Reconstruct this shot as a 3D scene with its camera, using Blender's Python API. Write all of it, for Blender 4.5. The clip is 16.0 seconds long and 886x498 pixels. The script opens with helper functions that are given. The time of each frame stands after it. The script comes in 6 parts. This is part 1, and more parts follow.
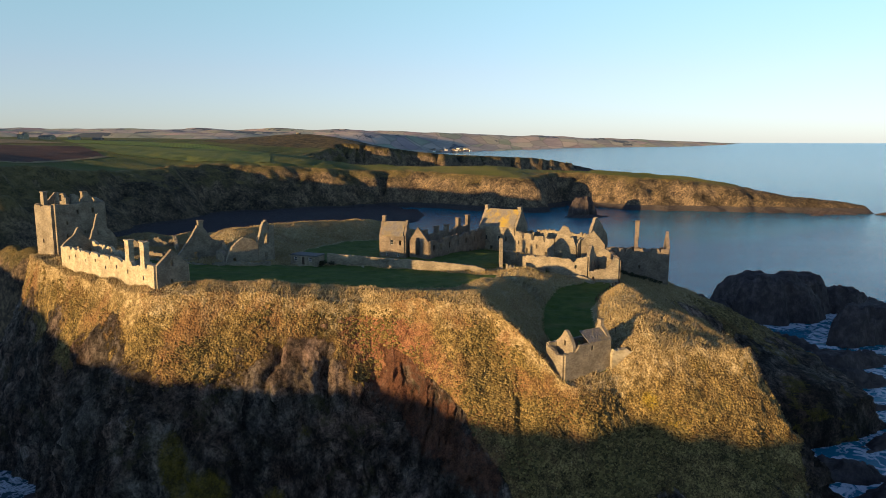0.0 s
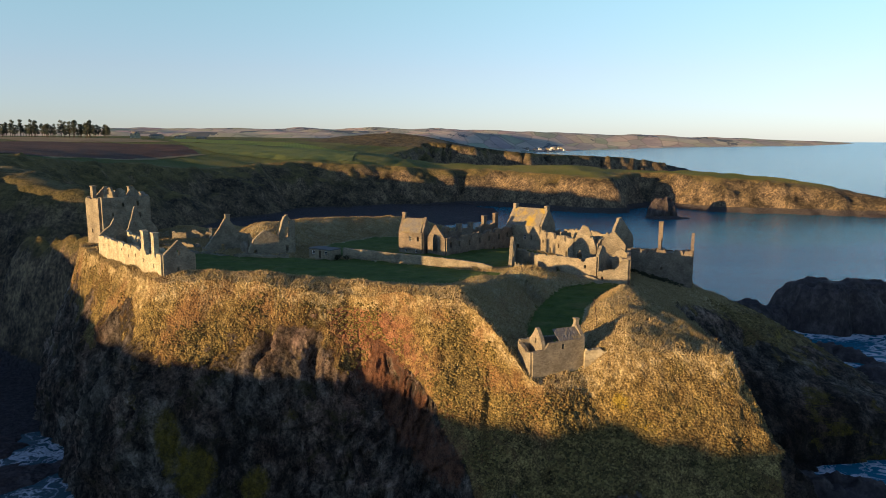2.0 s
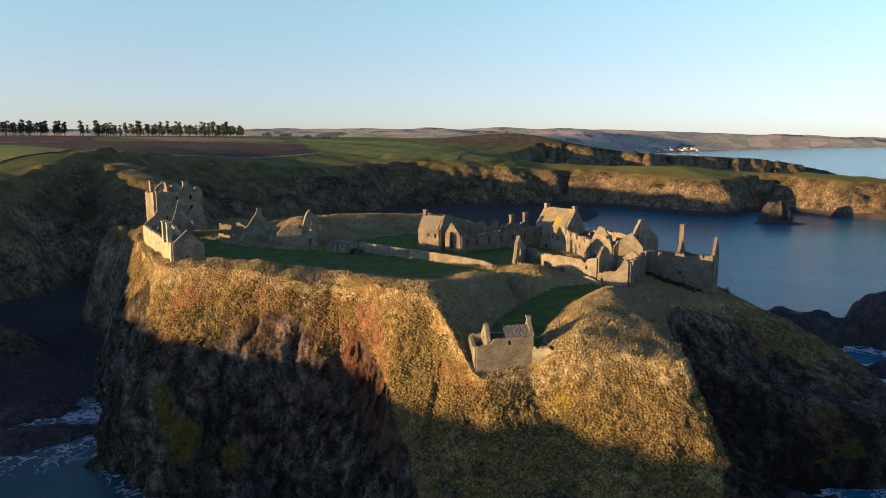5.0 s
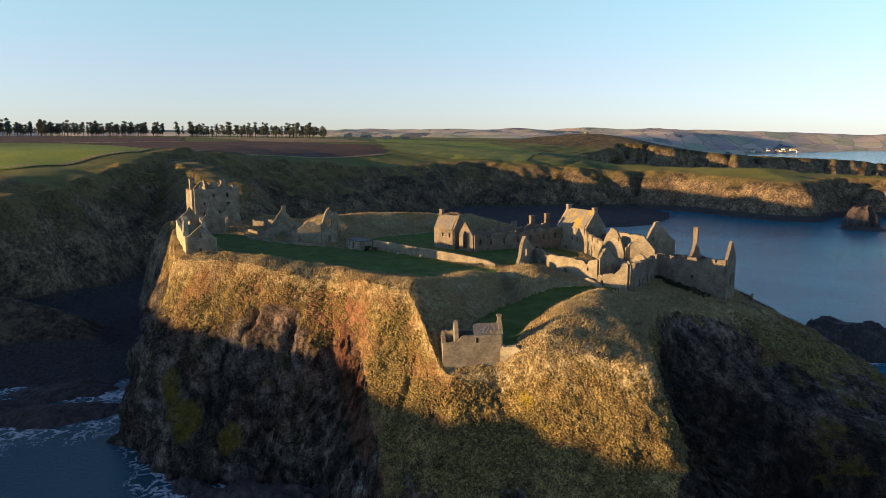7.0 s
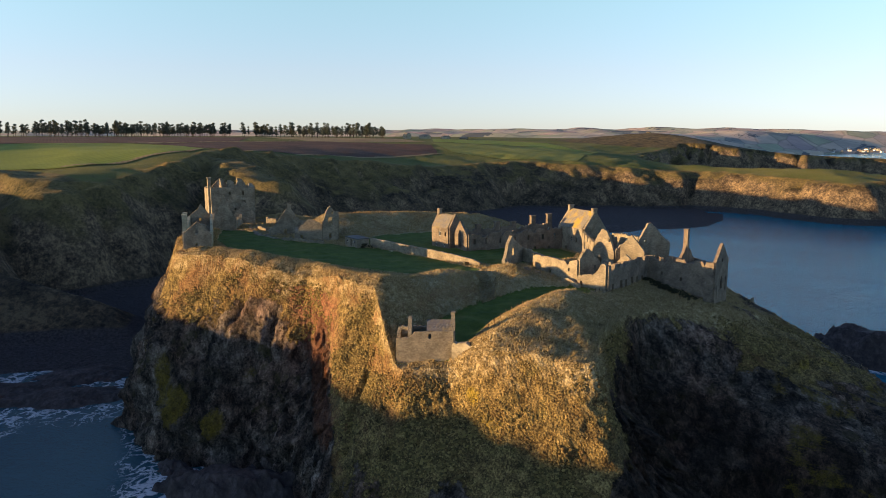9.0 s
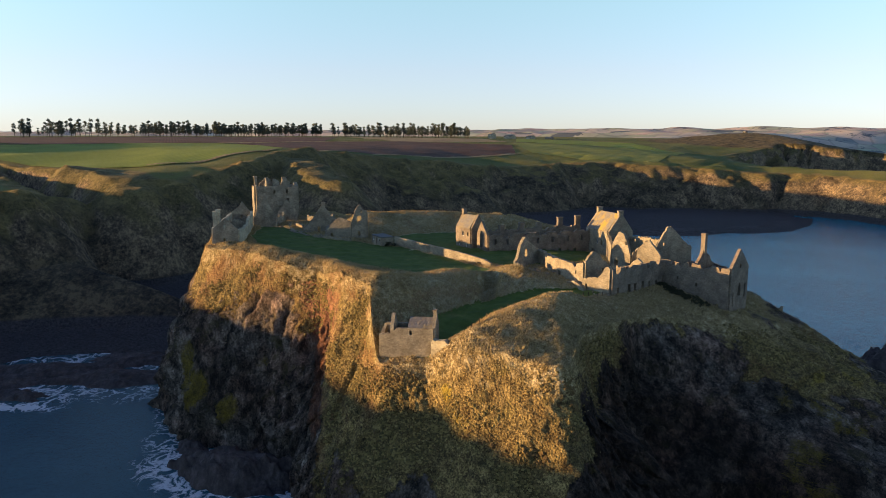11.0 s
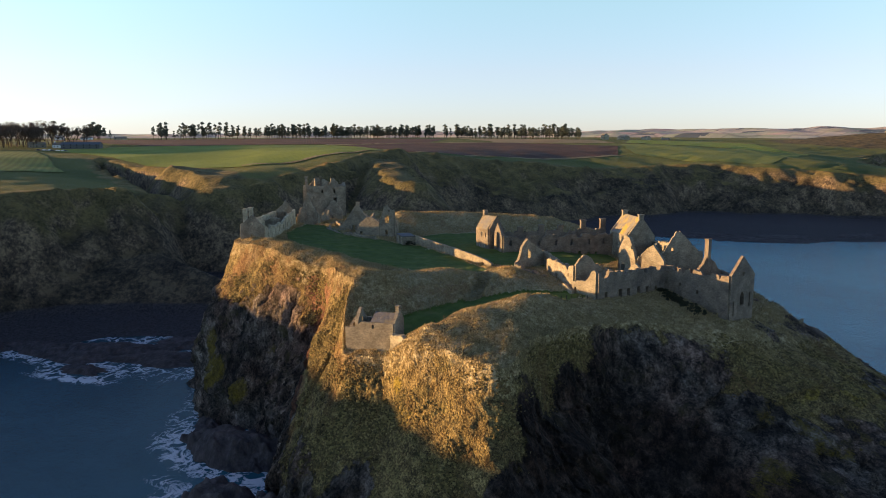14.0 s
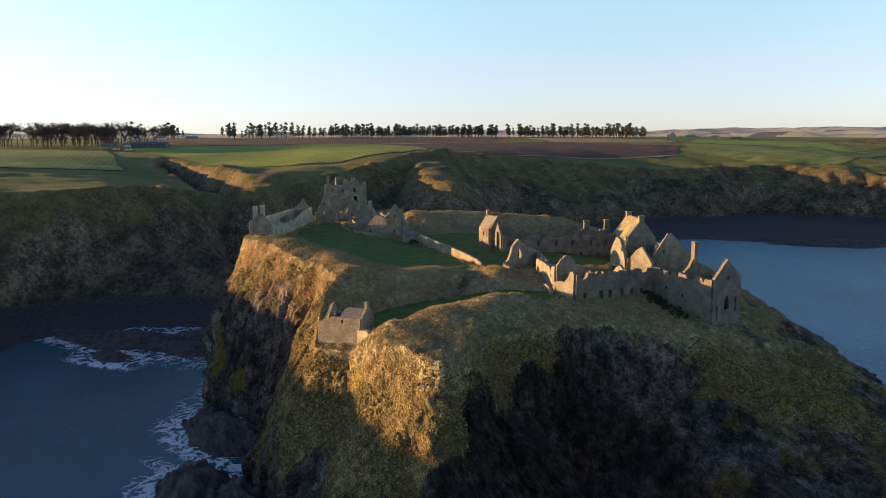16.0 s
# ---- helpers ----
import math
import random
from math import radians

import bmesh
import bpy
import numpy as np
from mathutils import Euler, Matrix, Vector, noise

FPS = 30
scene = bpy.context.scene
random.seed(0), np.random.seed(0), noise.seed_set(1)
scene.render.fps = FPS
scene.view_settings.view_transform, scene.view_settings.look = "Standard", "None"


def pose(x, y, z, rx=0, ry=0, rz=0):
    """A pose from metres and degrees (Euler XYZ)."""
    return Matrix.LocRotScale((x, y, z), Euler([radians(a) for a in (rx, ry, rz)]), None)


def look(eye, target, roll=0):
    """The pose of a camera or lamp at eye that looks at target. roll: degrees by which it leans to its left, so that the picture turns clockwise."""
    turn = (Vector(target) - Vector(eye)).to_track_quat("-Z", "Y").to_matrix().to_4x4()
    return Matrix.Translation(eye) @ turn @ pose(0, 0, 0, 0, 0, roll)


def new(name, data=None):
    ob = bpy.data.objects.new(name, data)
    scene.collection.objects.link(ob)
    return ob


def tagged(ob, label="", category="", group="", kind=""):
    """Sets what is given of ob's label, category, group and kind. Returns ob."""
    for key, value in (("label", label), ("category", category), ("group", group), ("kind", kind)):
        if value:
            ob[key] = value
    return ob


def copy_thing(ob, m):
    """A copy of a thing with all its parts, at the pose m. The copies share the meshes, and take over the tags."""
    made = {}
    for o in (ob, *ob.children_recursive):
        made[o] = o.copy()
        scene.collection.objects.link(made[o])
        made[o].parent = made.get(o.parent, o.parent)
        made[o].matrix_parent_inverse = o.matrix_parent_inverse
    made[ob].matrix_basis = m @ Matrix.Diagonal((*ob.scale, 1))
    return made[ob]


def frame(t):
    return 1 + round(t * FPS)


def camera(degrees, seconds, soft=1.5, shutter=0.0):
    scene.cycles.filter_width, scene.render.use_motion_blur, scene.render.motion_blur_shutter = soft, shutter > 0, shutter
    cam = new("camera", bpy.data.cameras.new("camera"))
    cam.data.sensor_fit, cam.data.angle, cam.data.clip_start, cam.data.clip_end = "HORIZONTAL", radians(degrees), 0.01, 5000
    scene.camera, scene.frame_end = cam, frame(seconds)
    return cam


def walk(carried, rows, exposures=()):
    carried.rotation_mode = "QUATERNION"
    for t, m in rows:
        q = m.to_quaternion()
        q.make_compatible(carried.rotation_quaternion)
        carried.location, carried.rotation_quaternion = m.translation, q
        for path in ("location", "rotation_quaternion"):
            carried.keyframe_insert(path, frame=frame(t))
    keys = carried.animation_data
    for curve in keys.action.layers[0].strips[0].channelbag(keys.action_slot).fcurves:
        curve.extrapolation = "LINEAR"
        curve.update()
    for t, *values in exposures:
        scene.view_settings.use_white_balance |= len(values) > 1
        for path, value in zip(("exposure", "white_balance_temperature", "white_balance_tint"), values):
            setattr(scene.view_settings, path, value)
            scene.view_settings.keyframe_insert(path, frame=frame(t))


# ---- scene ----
cam = camera(64.5, 16.0, soft=0.6)
# seconds, eye x y z, pitch, roll, yaw
ROWS = [
    (0.0, 0.00, 0.00, 87.00, -8.96, 0.11, 0.00),
    (0.5, 6.42, -0.88, 87.03, -9.00, 0.09, 2.21),
    (1.0, 12.76, -1.53, 87.02, -9.02, 0.08, 4.24),
    (1.5, 19.11, -1.93, 86.99, -9.04, 0.12, 6.12),
    (2.0, 25.46, -2.11, 86.96, -9.05, 0.11, 7.92),
    (2.5, 31.74, -2.09, 86.90, -9.06, 0.13, 9.66),
    (3.0, 37.96, -1.91, 86.86, -9.07, 0.13, 11.42),
    (3.5, 44.17, -1.54, 86.89, -9.07, 0.11, 13.20),
    (4.0, 50.37, -1.01, 86.91, -9.08, 0.11, 15.03),
    (6.5, 80.91, 4.56, 87.11, -9.04, 0.07, 23.96),
    (7.0, 86.86, 6.23, 87.17, -9.05, 0.09, 25.76),
    (7.5, 92.77, 8.08, 87.22, -9.05, 0.09, 27.11),
    (8.0, 98.58, 10.09, 87.25, -9.07, 0.09, 28.19),
    (8.5, 104.36, 12.24, 87.27, -9.06, 0.07, 29.38),
    (9.0, 110.17, 14.57, 87.38, -9.07, 0.03, 31.33),
    (11.5, 137.73, 28.89, 87.98, -9.08, 0.03, 40.83),
    (12.0, 142.95, 32.41, 87.97, -9.06, -0.00, 42.61),
    (12.5, 148.09, 36.08, 88.04, -9.05, -0.09, 44.37),
    (13.0, 153.13, 39.80, 88.11, -9.02, -0.13, 46.11),
    (13.5, 158.10, 43.63, 88.21, -9.01, -0.17, 47.84),
    (14.0, 162.95, 47.57, 88.36, -9.00, -0.16, 49.29),
    (14.5, 167.64, 51.62, 88.46, -9.00, -0.14, 50.60),
    (15.0, 172.12, 55.86, 88.52, -9.00, -0.18, 51.93),
    (15.5, 176.52, 60.33, 88.59, -9.01, -0.21, 53.40),
    (16.0, 180.92, 64.96, 88.70, -9.04, -0.20, 55.16),
]
walk(cam, [(t, pose(x, y, z, 90 + pitch, 0, yaw) @ pose(0, 0, 0, 0, 0, roll)) for t, x, y, z, pitch, roll, yaw in ROWS],
     exposures=[(0.0, 0.92, 6500, 16), (7.0, 1.18, 6680, 18.5), (16.0, 1.39, 6850, 21.5)])

# ---- light ----
SUN_WEST, SUN_UP = 47.0, 5.3          # degrees west of the -y axis, degrees above the horizon
to_sun = Vector((-math.sin(radians(SUN_WEST)) * math.cos(radians(SUN_UP)), -math.cos(radians(SUN_WEST)) * math.cos(radians(SUN_UP)), math.sin(radians(SUN_UP))))
world = bpy.data.worlds.new("world")
scene.world = world
world.use_nodes = True
sky = world.node_tree.nodes.new("ShaderNodeTexSky")
sky.sky_type, sky.sun_disc = "NISHITA", False
sky.sun_elevation, sky.sun_rotation = radians(SUN_UP + 14), math.atan2(to_sun.x, to_sun.y)
sky.altitude, sky.air_density, sky.dust_density, sky.ozone_density = 0, 0.9, 0.1, 2.2
back = world.node_tree.nodes["Background"]
back.inputs["Strength"].default_value = 0.133
# thin winter haze low in the sky: less yellow at the horizon, paler above it
nodes, links = world.node_tree.nodes, world.node_tree.links
split, haze, tint = nodes.new("ShaderNodeSeparateXYZ"), nodes.new("ShaderNodeValToRGB"), nodes.new("ShaderNodeMix")
links.new(nodes.new("ShaderNodeTexCoord").outputs["Generated"], split.inputs[0])
links.new(split.outputs[2], haze.inputs[0])
stops = haze.color_ramp.elements
for place, colour in ((0.0, (0.335, 0.385, 0.515)), (0.09, (0.545, 0.53, 0.535)), (0.19, (0.69, 0.755, 0.605)), (0.45, (0.38, 0.445, 0.505)), (1.0, (0.32, 0.375, 0.455))):
    stop = stops[0] if place == 0.0 else (stops[-1] if place == 1.0 else stops.new(place))
    stop.color = (*colour, 1)
tint.data_type, tint.blend_type = "RGBA", "MULTIPLY"
tint.inputs[0].default_value = 1.0
links.new(sky.outputs[0], tint.inputs[6])
links.new(haze.outputs[0], tint.inputs[7])
links.new(tint.outputs[2], back.inputs["Color"])
sun = new("sun", bpy.data.lights.new("sun", "SUN"))
sun.data.energy, sun.data.angle, sun.data.color = 4.65, radians(0.6), (1.0, 0.665, 0.285)
sun.matrix_world = look(to_sun * 900, (0, 0, 0))

# ---- small tools ----
def smooth(a, b, v):
    t = np.clip((v - a) / (b - a), 0, 1)
    return t * t * (3 - 2 * t)


def hash01(i, j, k, seed):
    n = (i * 374761393 + j * 668265263 + k * 2147483647 + seed * 974634777) & 0xFFFFFFFF
    n = ((n ^ (n >> 13)) * 1274126177) & 0xFFFFFFFF
    n = ((n ^ (n >> 15)) * 2246822519) & 0xFFFFFFFF
    return ((n ^ (n >> 16)) & 0xFFFFFF) / float(0xFFFFFF)


def vnoise(x, y, z, seed=0):
    """Value noise from -1 to 1 for arrays."""
    x, y, z = np.broadcast_arrays(np.asarray(x, float), np.asarray(y, float), np.asarray(z, float))
    i, j, k = (np.floor(a).astype(np.int64) for a in (x, y, z))
    fx, fy, fz = x - i, y - j, z - k
    fx, fy, fz = (f * f * f * (f * (f * 6 - 15) + 10) for f in (fx, fy, fz))
    total = 0
    for a in (0, 1):
        for b in (0, 1):
            for c in (0, 1):
                total = total + hash01(i + a, j + b, k + c, seed) * (fx if a else 1 - fx) * (fy if b else 1 - fy) * (fz if c else 1 - fz)
    return total * 2 - 1


def fbm(x, y, z, octaves=4, seed=0, gain=0.5):
    total, amp, f = 0, 1.0, 1.0
    for o in range(octaves):
        total = total + amp * vnoise(x * f, y * f, z * f, seed + o * 17)
        amp *= gain
        f *= 2.03
    return total


def ridged(x, y, z, octaves=3, seed=0):
    total, amp, f = 0, 1.0, 1.0
    for o in range(octaves):
        total = total + amp * (1 - 2 * np.abs(vnoise(x * f, y * f, z * f, seed + o * 31)))
        amp *= 0.5
        f *= 2.1
    return total


def worley(x, y, z, seed=0):
    """Cell noise for arrays: distance to the nearest and second cell point, and a number from 0 to 1 for the nearest cell."""
    i, j, k = (np.floor(a).astype(np.int64) for a in (x, y, z))
    f1, f2, who = np.full(x.shape, 9.0), np.full(x.shape, 9.0), np.zeros(x.shape)
    for a in (-1, 0, 1):
        for b in (-1, 0, 1):
            for c in (-1, 0, 1):
                p, q, r = i + a, j + b, k + c
                h = hash01(p, q, r, seed)
                u, v = (h * 7919.13) % 1.0, (h * 104729.7) % 1.0
                d = np.sqrt((p + h - x) ** 2 + (q + u - y) ** 2 + (r + v - z) ** 2)
                near = d < f1
                f2 = np.where(near, f1, np.minimum(f2, d))
                who = np.where(near, u, who)
                f1 = np.where(near, d, f1)
    return f1, f2, who


def sheet(name, P, wrap=False, smooth_shade=True, values=None):
    """A mesh object from a grid of places P[rows, columns, 3]; wrap closes the columns. values: named numbers per vertex."""
    n, m = P.shape[:2]
    me = bpy.data.meshes.new(name)
    me.vertices.add(n * m)
    me.vertices.foreach_set("co", P.reshape(-1).astype(np.float32))
    idx = np.arange(n * m).reshape(n, m)
    nxt = np.roll(idx, -1, axis=1)
    a, b, c, d = idx[:-1], nxt[:-1], nxt[1:], idx[1:]
    quads = np.stack([a, b, c, d], -1)
    if not wrap:
        quads = quads[:, :-1]
    quads = quads.reshape(-1, 4)
    me.loops.add(quads.size)
    me.polygons.add(len(quads))
    me.loops.foreach_set("vertex_index", quads.reshape(-1).astype(np.int32))
    me.polygons.foreach_set("loop_start", (np.arange(len(quads)) * 4).astype(np.int32))
    me.polygons.foreach_set("use_smooth", np.full(len(quads), smooth_shade))
    for key, v in (values or {}).items():
        at = me.attributes.new(key, "FLOAT", "POINT")
        at.data.foreach_set("value", np.ascontiguousarray(v, dtype=np.float32).reshape(-1))
    me.update(calc_edges=True)
    me.validate()
    return new(name, me)


def soup(name, V, F, material, smooth_shade=False):
    """A mesh object from vertex and face arrays (faces all of one size)."""
    me = bpy.data.meshes.new(name)
    V, F = np.asarray(V, np.float32), np.asarray(F, np.int32)
    me.vertices.add(len(V))
    me.vertices.foreach_set("co", V.reshape(-1))
    me.loops.add(F.size)
    me.polygons.add(len(F))
    me.loops.foreach_set("vertex_index", F.reshape(-1))
    me.polygons.foreach_set("loop_start", (np.arange(len(F)) * F.shape[1]).astype(np.int32))
    me.polygons.foreach_set("use_smooth", np.full(len(F), smooth_shade))
    me.update(calc_edges=True)
    me.materials.append(material)
    return new(name, me)


def part(name, bm, material, parent, label=""):
    """Links a bmesh as one mesh object under a thing or a part."""
    me = bpy.data.meshes.new(name)
    bmesh.ops.recalc_face_normals(bm, faces=bm.faces[:])
    bm.to_mesh(me)
    bm.free()
    me.materials.append(material)
    ob = new(name, me)
    ob.parent = parent
    if label:
        ob["label"] = label
    return ob


def thing(name, label, category, group="", kind="", at=None):
    ob = new(name)
    ob.empty_display_size = 1.0
    if at is not None:
        ob.matrix_basis = at
    return tagged(ob, label, category, group, kind)


def polar_line(points, centre, angles, columns=(0,)):
    """Radius (and further columns) of a closed outline round a centre, at the angles given, softly rounded."""
    p = np.array(points, float)
    a = np.arctan2(p[:, 1] - centre[1], p[:, 0] - centre[0])
    r = np.hypot(p[:, 0] - centre[0], p[:, 1] - centre[1])
    order = np.argsort(a)
    a, rows = a[order], [r[order]] + [p[order, c] for c in range(2, p.shape[1])]
    out = []
    for v in rows:
        g = np.interp(angles, np.concatenate([a[-3:] - 2 * np.pi, a, a[:3] + 2 * np.pi]), np.concatenate([v[-3:], v, v[:3]]))
        k = np.hanning(15)
        k /= k.sum()
        out.append(np.convolve(np.concatenate([g[-7:], g, g[:7]]), k, "valid"))
    return out


def seg_dist(X, Y, line):
    """Distance to a polyline and, at the nearest place, its further columns blended."""
    best = np.full(X.shape, 1e9)
    extra = [np.zeros(X.shape) for _ in range(len(line[0]) - 2)]
    for p, q in zip(line[:-1], line[1:]):
        dx, dy = q[0] - p[0], q[1] - p[1]
        t = np.clip(((X - p[0]) * dx + (Y - p[1]) * dy) / (dx * dx + dy * dy), 0, 1)
        d = np.hypot(X - p[0] - t * dx, Y - p[1] - t * dy)
        m = d < best
        best = np.where(m, d, best)
        for e in range(len(extra)):
            extra[e] = np.where(m, p[2 + e] + t * (q[2 + e] - p[2 + e]), extra[e])
    return best, extra


def seg_blend(X, Y, line):
    """Distance to a polyline, and its further columns blended softly from all its stretches."""
    best, weight = np.full(X.shape, 1e9), np.zeros(X.shape)
    extra = [np.zeros(X.shape) for _ in range(len(line[0]) - 2)]
    for p, q in zip(line[:-1], line[1:]):
        dx, dy = q[0] - p[0], q[1] - p[1]
        t = np.clip(((X - p[0]) * dx + (Y - p[1]) * dy) / (dx * dx + dy * dy), 0, 1)
        d = np.hypot(X - p[0] - t * dx, Y - p[1] - t * dy)
        best = np.minimum(best, d)
        k = math.hypot(dx, dy) / (d + 3.0) ** 4
        weight += k
        for e in range(len(extra)):
            extra[e] += k * (p[2 + e] + t * (q[2 + e] - p[2 + e]))
    return best, [e / weight for e in extra]


def inside(X, Y, poly):
    c = np.zeros(X.shape, bool)
    n = len(poly)
    for k in range(n):
        x0, y0, x1, y1 = poly[k][0], poly[k][1], poly[(k + 1) % n][0], poly[(k + 1) % n][1]
        hit = ((y0 > Y) != (y1 > Y)) & (X < (x1 - x0) * (Y - y0) / (y1 - y0 + 1e-12) + x0)
        c ^= hit
    return c

# ---- materials ----
def material(name):
    m = bpy.data.materials.new(name)
    m.use_nodes = True
    return m, m.node_tree.nodes, m.node_tree.links, m.node_tree.nodes["Principled BSDF"]


class Net:
    """Short words for building a node material."""

    def __init__(self, name, rough=0.9):
        self.m, self.n, self.l, self.b = material(name)
        self.b.inputs["Roughness"].default_value = rough
        self.b.inputs["Specular IOR Level"].default_value = 0.25
        self.pos = self.n.new("ShaderNodeNewGeometry").outputs["Position"]

    def scaled(self, sx, sy, sz):
        v = self.n.new("ShaderNodeVectorMath")
        v.operation = "MULTIPLY"
        self.l.new(self.pos, v.inputs[0])
        v.inputs[1].default_value = (sx, sy, sz)
        return v.outputs[0]

    def noise(self, scale, detail=4, rough=0.6, at=None, warp=0.0):
        t = self.n.new("ShaderNodeTexNoise")
        t.inputs["Scale"].default_value, t.inputs["Detail"].default_value = scale, detail
        t.inputs["Roughness"].default_value, t.inputs["Distortion"].default_value = rough, warp
        self.l.new(at or self.pos, t.inputs["Vector"])
        return t.outputs["Fac"]

    def cells(self, scale, feature="F1", at=None, out="Distance"):
        t = self.n.new("ShaderNodeTexVoronoi")
        t.feature = feature
        t.inputs["Scale"].default_value = scale
        self.l.new(at or self.pos, t.inputs["Vector"])
        return t.outputs[out]

    def ramp(self, fac, *stops):
        r = self.n.new("ShaderNodeValToRGB")
        e = r.color_ramp.elements
        while len(e) < len(stops):
            e.new(0.5)
        for k, (p, c) in enumerate(stops):
            e[k].position = p
            e[k].color = (*c, 1) if not isinstance(c, (int, float)) else (c, c, c, 1)
        self.l.new(fac, r.inputs[0])
        return r.outputs[0]

    def mix(self, fac, a, b, kind="MIX"):
        x = self.n.new("ShaderNodeMix")
        x.data_type, x.blend_type = "RGBA", kind
        for sock, v in ((x.inputs[0], fac), (x.inputs[6], a), (x.inputs[7], b)):
            if isinstance(v, (int, float)):
                sock.default_value = v
            elif isinstance(v, tuple):
                sock.default_value = (*v, 1)
            else:
                self.l.new(v, sock)
        return x.outputs[2]

    def math(self, op, a, b=0.0, c=0.0):
        x = self.n.new("ShaderNodeMath")
        x.operation = op
        for sock, v in zip(x.inputs, (a, b, c)):
            if isinstance(v, (int, float)):
                sock.default_value = v
            else:
                self.l.new(v, sock)
        return x.outputs[0]

    def axis_of(self, vec, k):
        s = self.n.new("ShaderNodeSeparateXYZ")
        self.l.new(vec, s.inputs[0])
        return s.outputs[k]

    def up(self):
        return self.axis_of(self.n.new("ShaderNodeNewGeometry").outputs["Normal"], 2)

    def value(self, key):
        a = self.n.new("ShaderNodeAttribute")
        a.attribute_name = key
        return a.outputs["Fac"]

    def random(self):
        return self.n.new("ShaderNodeObjectInfo").outputs["Random"]

    def island(self):
        return self.n.new("ShaderNodeNewGeometry").outputs["Random Per Island"]

    def relief(self, height, strength=0.5, dist=0.1, under=None):
        b = self.n.new("ShaderNodeBump")
        b.inputs["Strength"].default_value, b.inputs["Distance"].default_value = strength, dist
        self.l.new(height, b.inputs["Height"])
        if under is not None:
            self.l.new(under, b.inputs["Normal"])
        return b.outputs[0]

    def done(self, colour, normal=None, rough=None):
        if isinstance(colour, tuple):
            self.b.inputs["Base Color"].default_value = (*colour, 1)
        else:
            self.l.new(colour, self.b.inputs["Base Color"])
        if normal is not None:
            self.l.new(normal, self.b.inputs["Normal"])
        if rough is not None:
            self.l.new(rough, self.b.inputs["Roughness"])
        return self.m


def make_stone(name, dark, light, block=1.6):
    k = Net(name, 0.92)
    big = k.ramp(k.noise(0.35, 4), (0.35, dark), (0.68, light))
    stones = k.cells(block, out="Color", at=k.scaled(1, 1, 1.7))
    tone = k.ramp(k.axis_of(stones, 0), (0.0, 0.78), (1.0, 1.14))
    col = k.mix(1.0, big, tone, "MULTIPLY")
    pale = k.ramp(k.noise(1.3, 5, 0.7), (0.60, 0.0), (0.72, 1.0))
    col = k.mix(k.math("MULTIPLY", pale, 0.35), col, (0.46, 0.43, 0.36))
    joint = k.cells(block, "DISTANCE_TO_EDGE", at=k.scaled(1, 1, 1.7))
    h = k.mix(0.5, k.ramp(joint, (0.0, 0.0), (0.12, 1.0)), k.noise(5, 4))
    return k.done(col, k.relief(h, 0.8, 0.11))


mat_stone = make_stone("weathered_stone", (0.195, 0.164, 0.118), (0.35, 0.30, 0.215), 2.3)
mat_stone_red = make_stone("reddish_sandstone", (0.15, 0.122, 0.093), (0.27, 0.218, 0.162), 2.3)
mat_stone_pale = make_stone("limewashed_stone", (0.33, 0.285, 0.19), (0.52, 0.455, 0.315))


def make_slate(name, base, moss):
    k = Net(name, 0.75)
    rows = k.ramp(k.cells(2.6, out="Color", at=k.scaled(1, 1, 2.2)), (0.0, tuple(c * 0.7 for c in base)), (1.0, tuple(c * 1.25 for c in base)))
    patch = k.ramp(k.noise(0.22, 6, 0.7), (0.46, 0.0), (0.62, 0.8))
    col = k.mix(patch, rows, moss)
    return k.done(col, k.relief(k.noise(4, 3), 0.4, 0.08))


mat_slate = make_slate("grey_stone_slates", (0.17, 0.16, 0.15), (0.26, 0.20, 0.09))
mat_slate_lichen = make_slate("lichened_slates", (0.19, 0.17, 0.14), (0.40, 0.27, 0.03))


def plain(name, colour, rough=0.7, metal=0.0):
    k = Net(name, rough)
    k.b.inputs["Metallic"].default_value = metal
    return k.done(k.mix(k.noise(3, 3), tuple(c * 0.8 for c in colour), tuple(min(1, c * 1.15) for c in colour)))


mat_paint = plain("white_paint", (0.75, 0.74, 0.70), 0.5)
mat_lead = plain("lead_sheet", (0.10, 0.105, 0.11), 0.65)
mat_wood = plain("dark_door_wood", (0.07, 0.05, 0.035), 0.8)
mat_glass = plain("dark_window_glass", (0.02, 0.025, 0.03), 0.12)


def make_rock_mat(name):
    k = Net(name, 0.8)
    rock = k.ramp(k.noise(0.32, 8, 0.72, k.scaled(1, 1, 0.6)), (0.3, (0.022, 0.018, 0.018)), (0.5, (0.06, 0.047, 0.044)), (0.7, (0.13, 0.105, 0.096)))
    lumps = k.mix(0.5, k.noise(0.6, 8, 0.75), k.cells(0.7))
    return k.done(rock, k.relief(lumps, 1.0, 0.8))


mat_rock = make_rock_mat("dark_sea_rock")


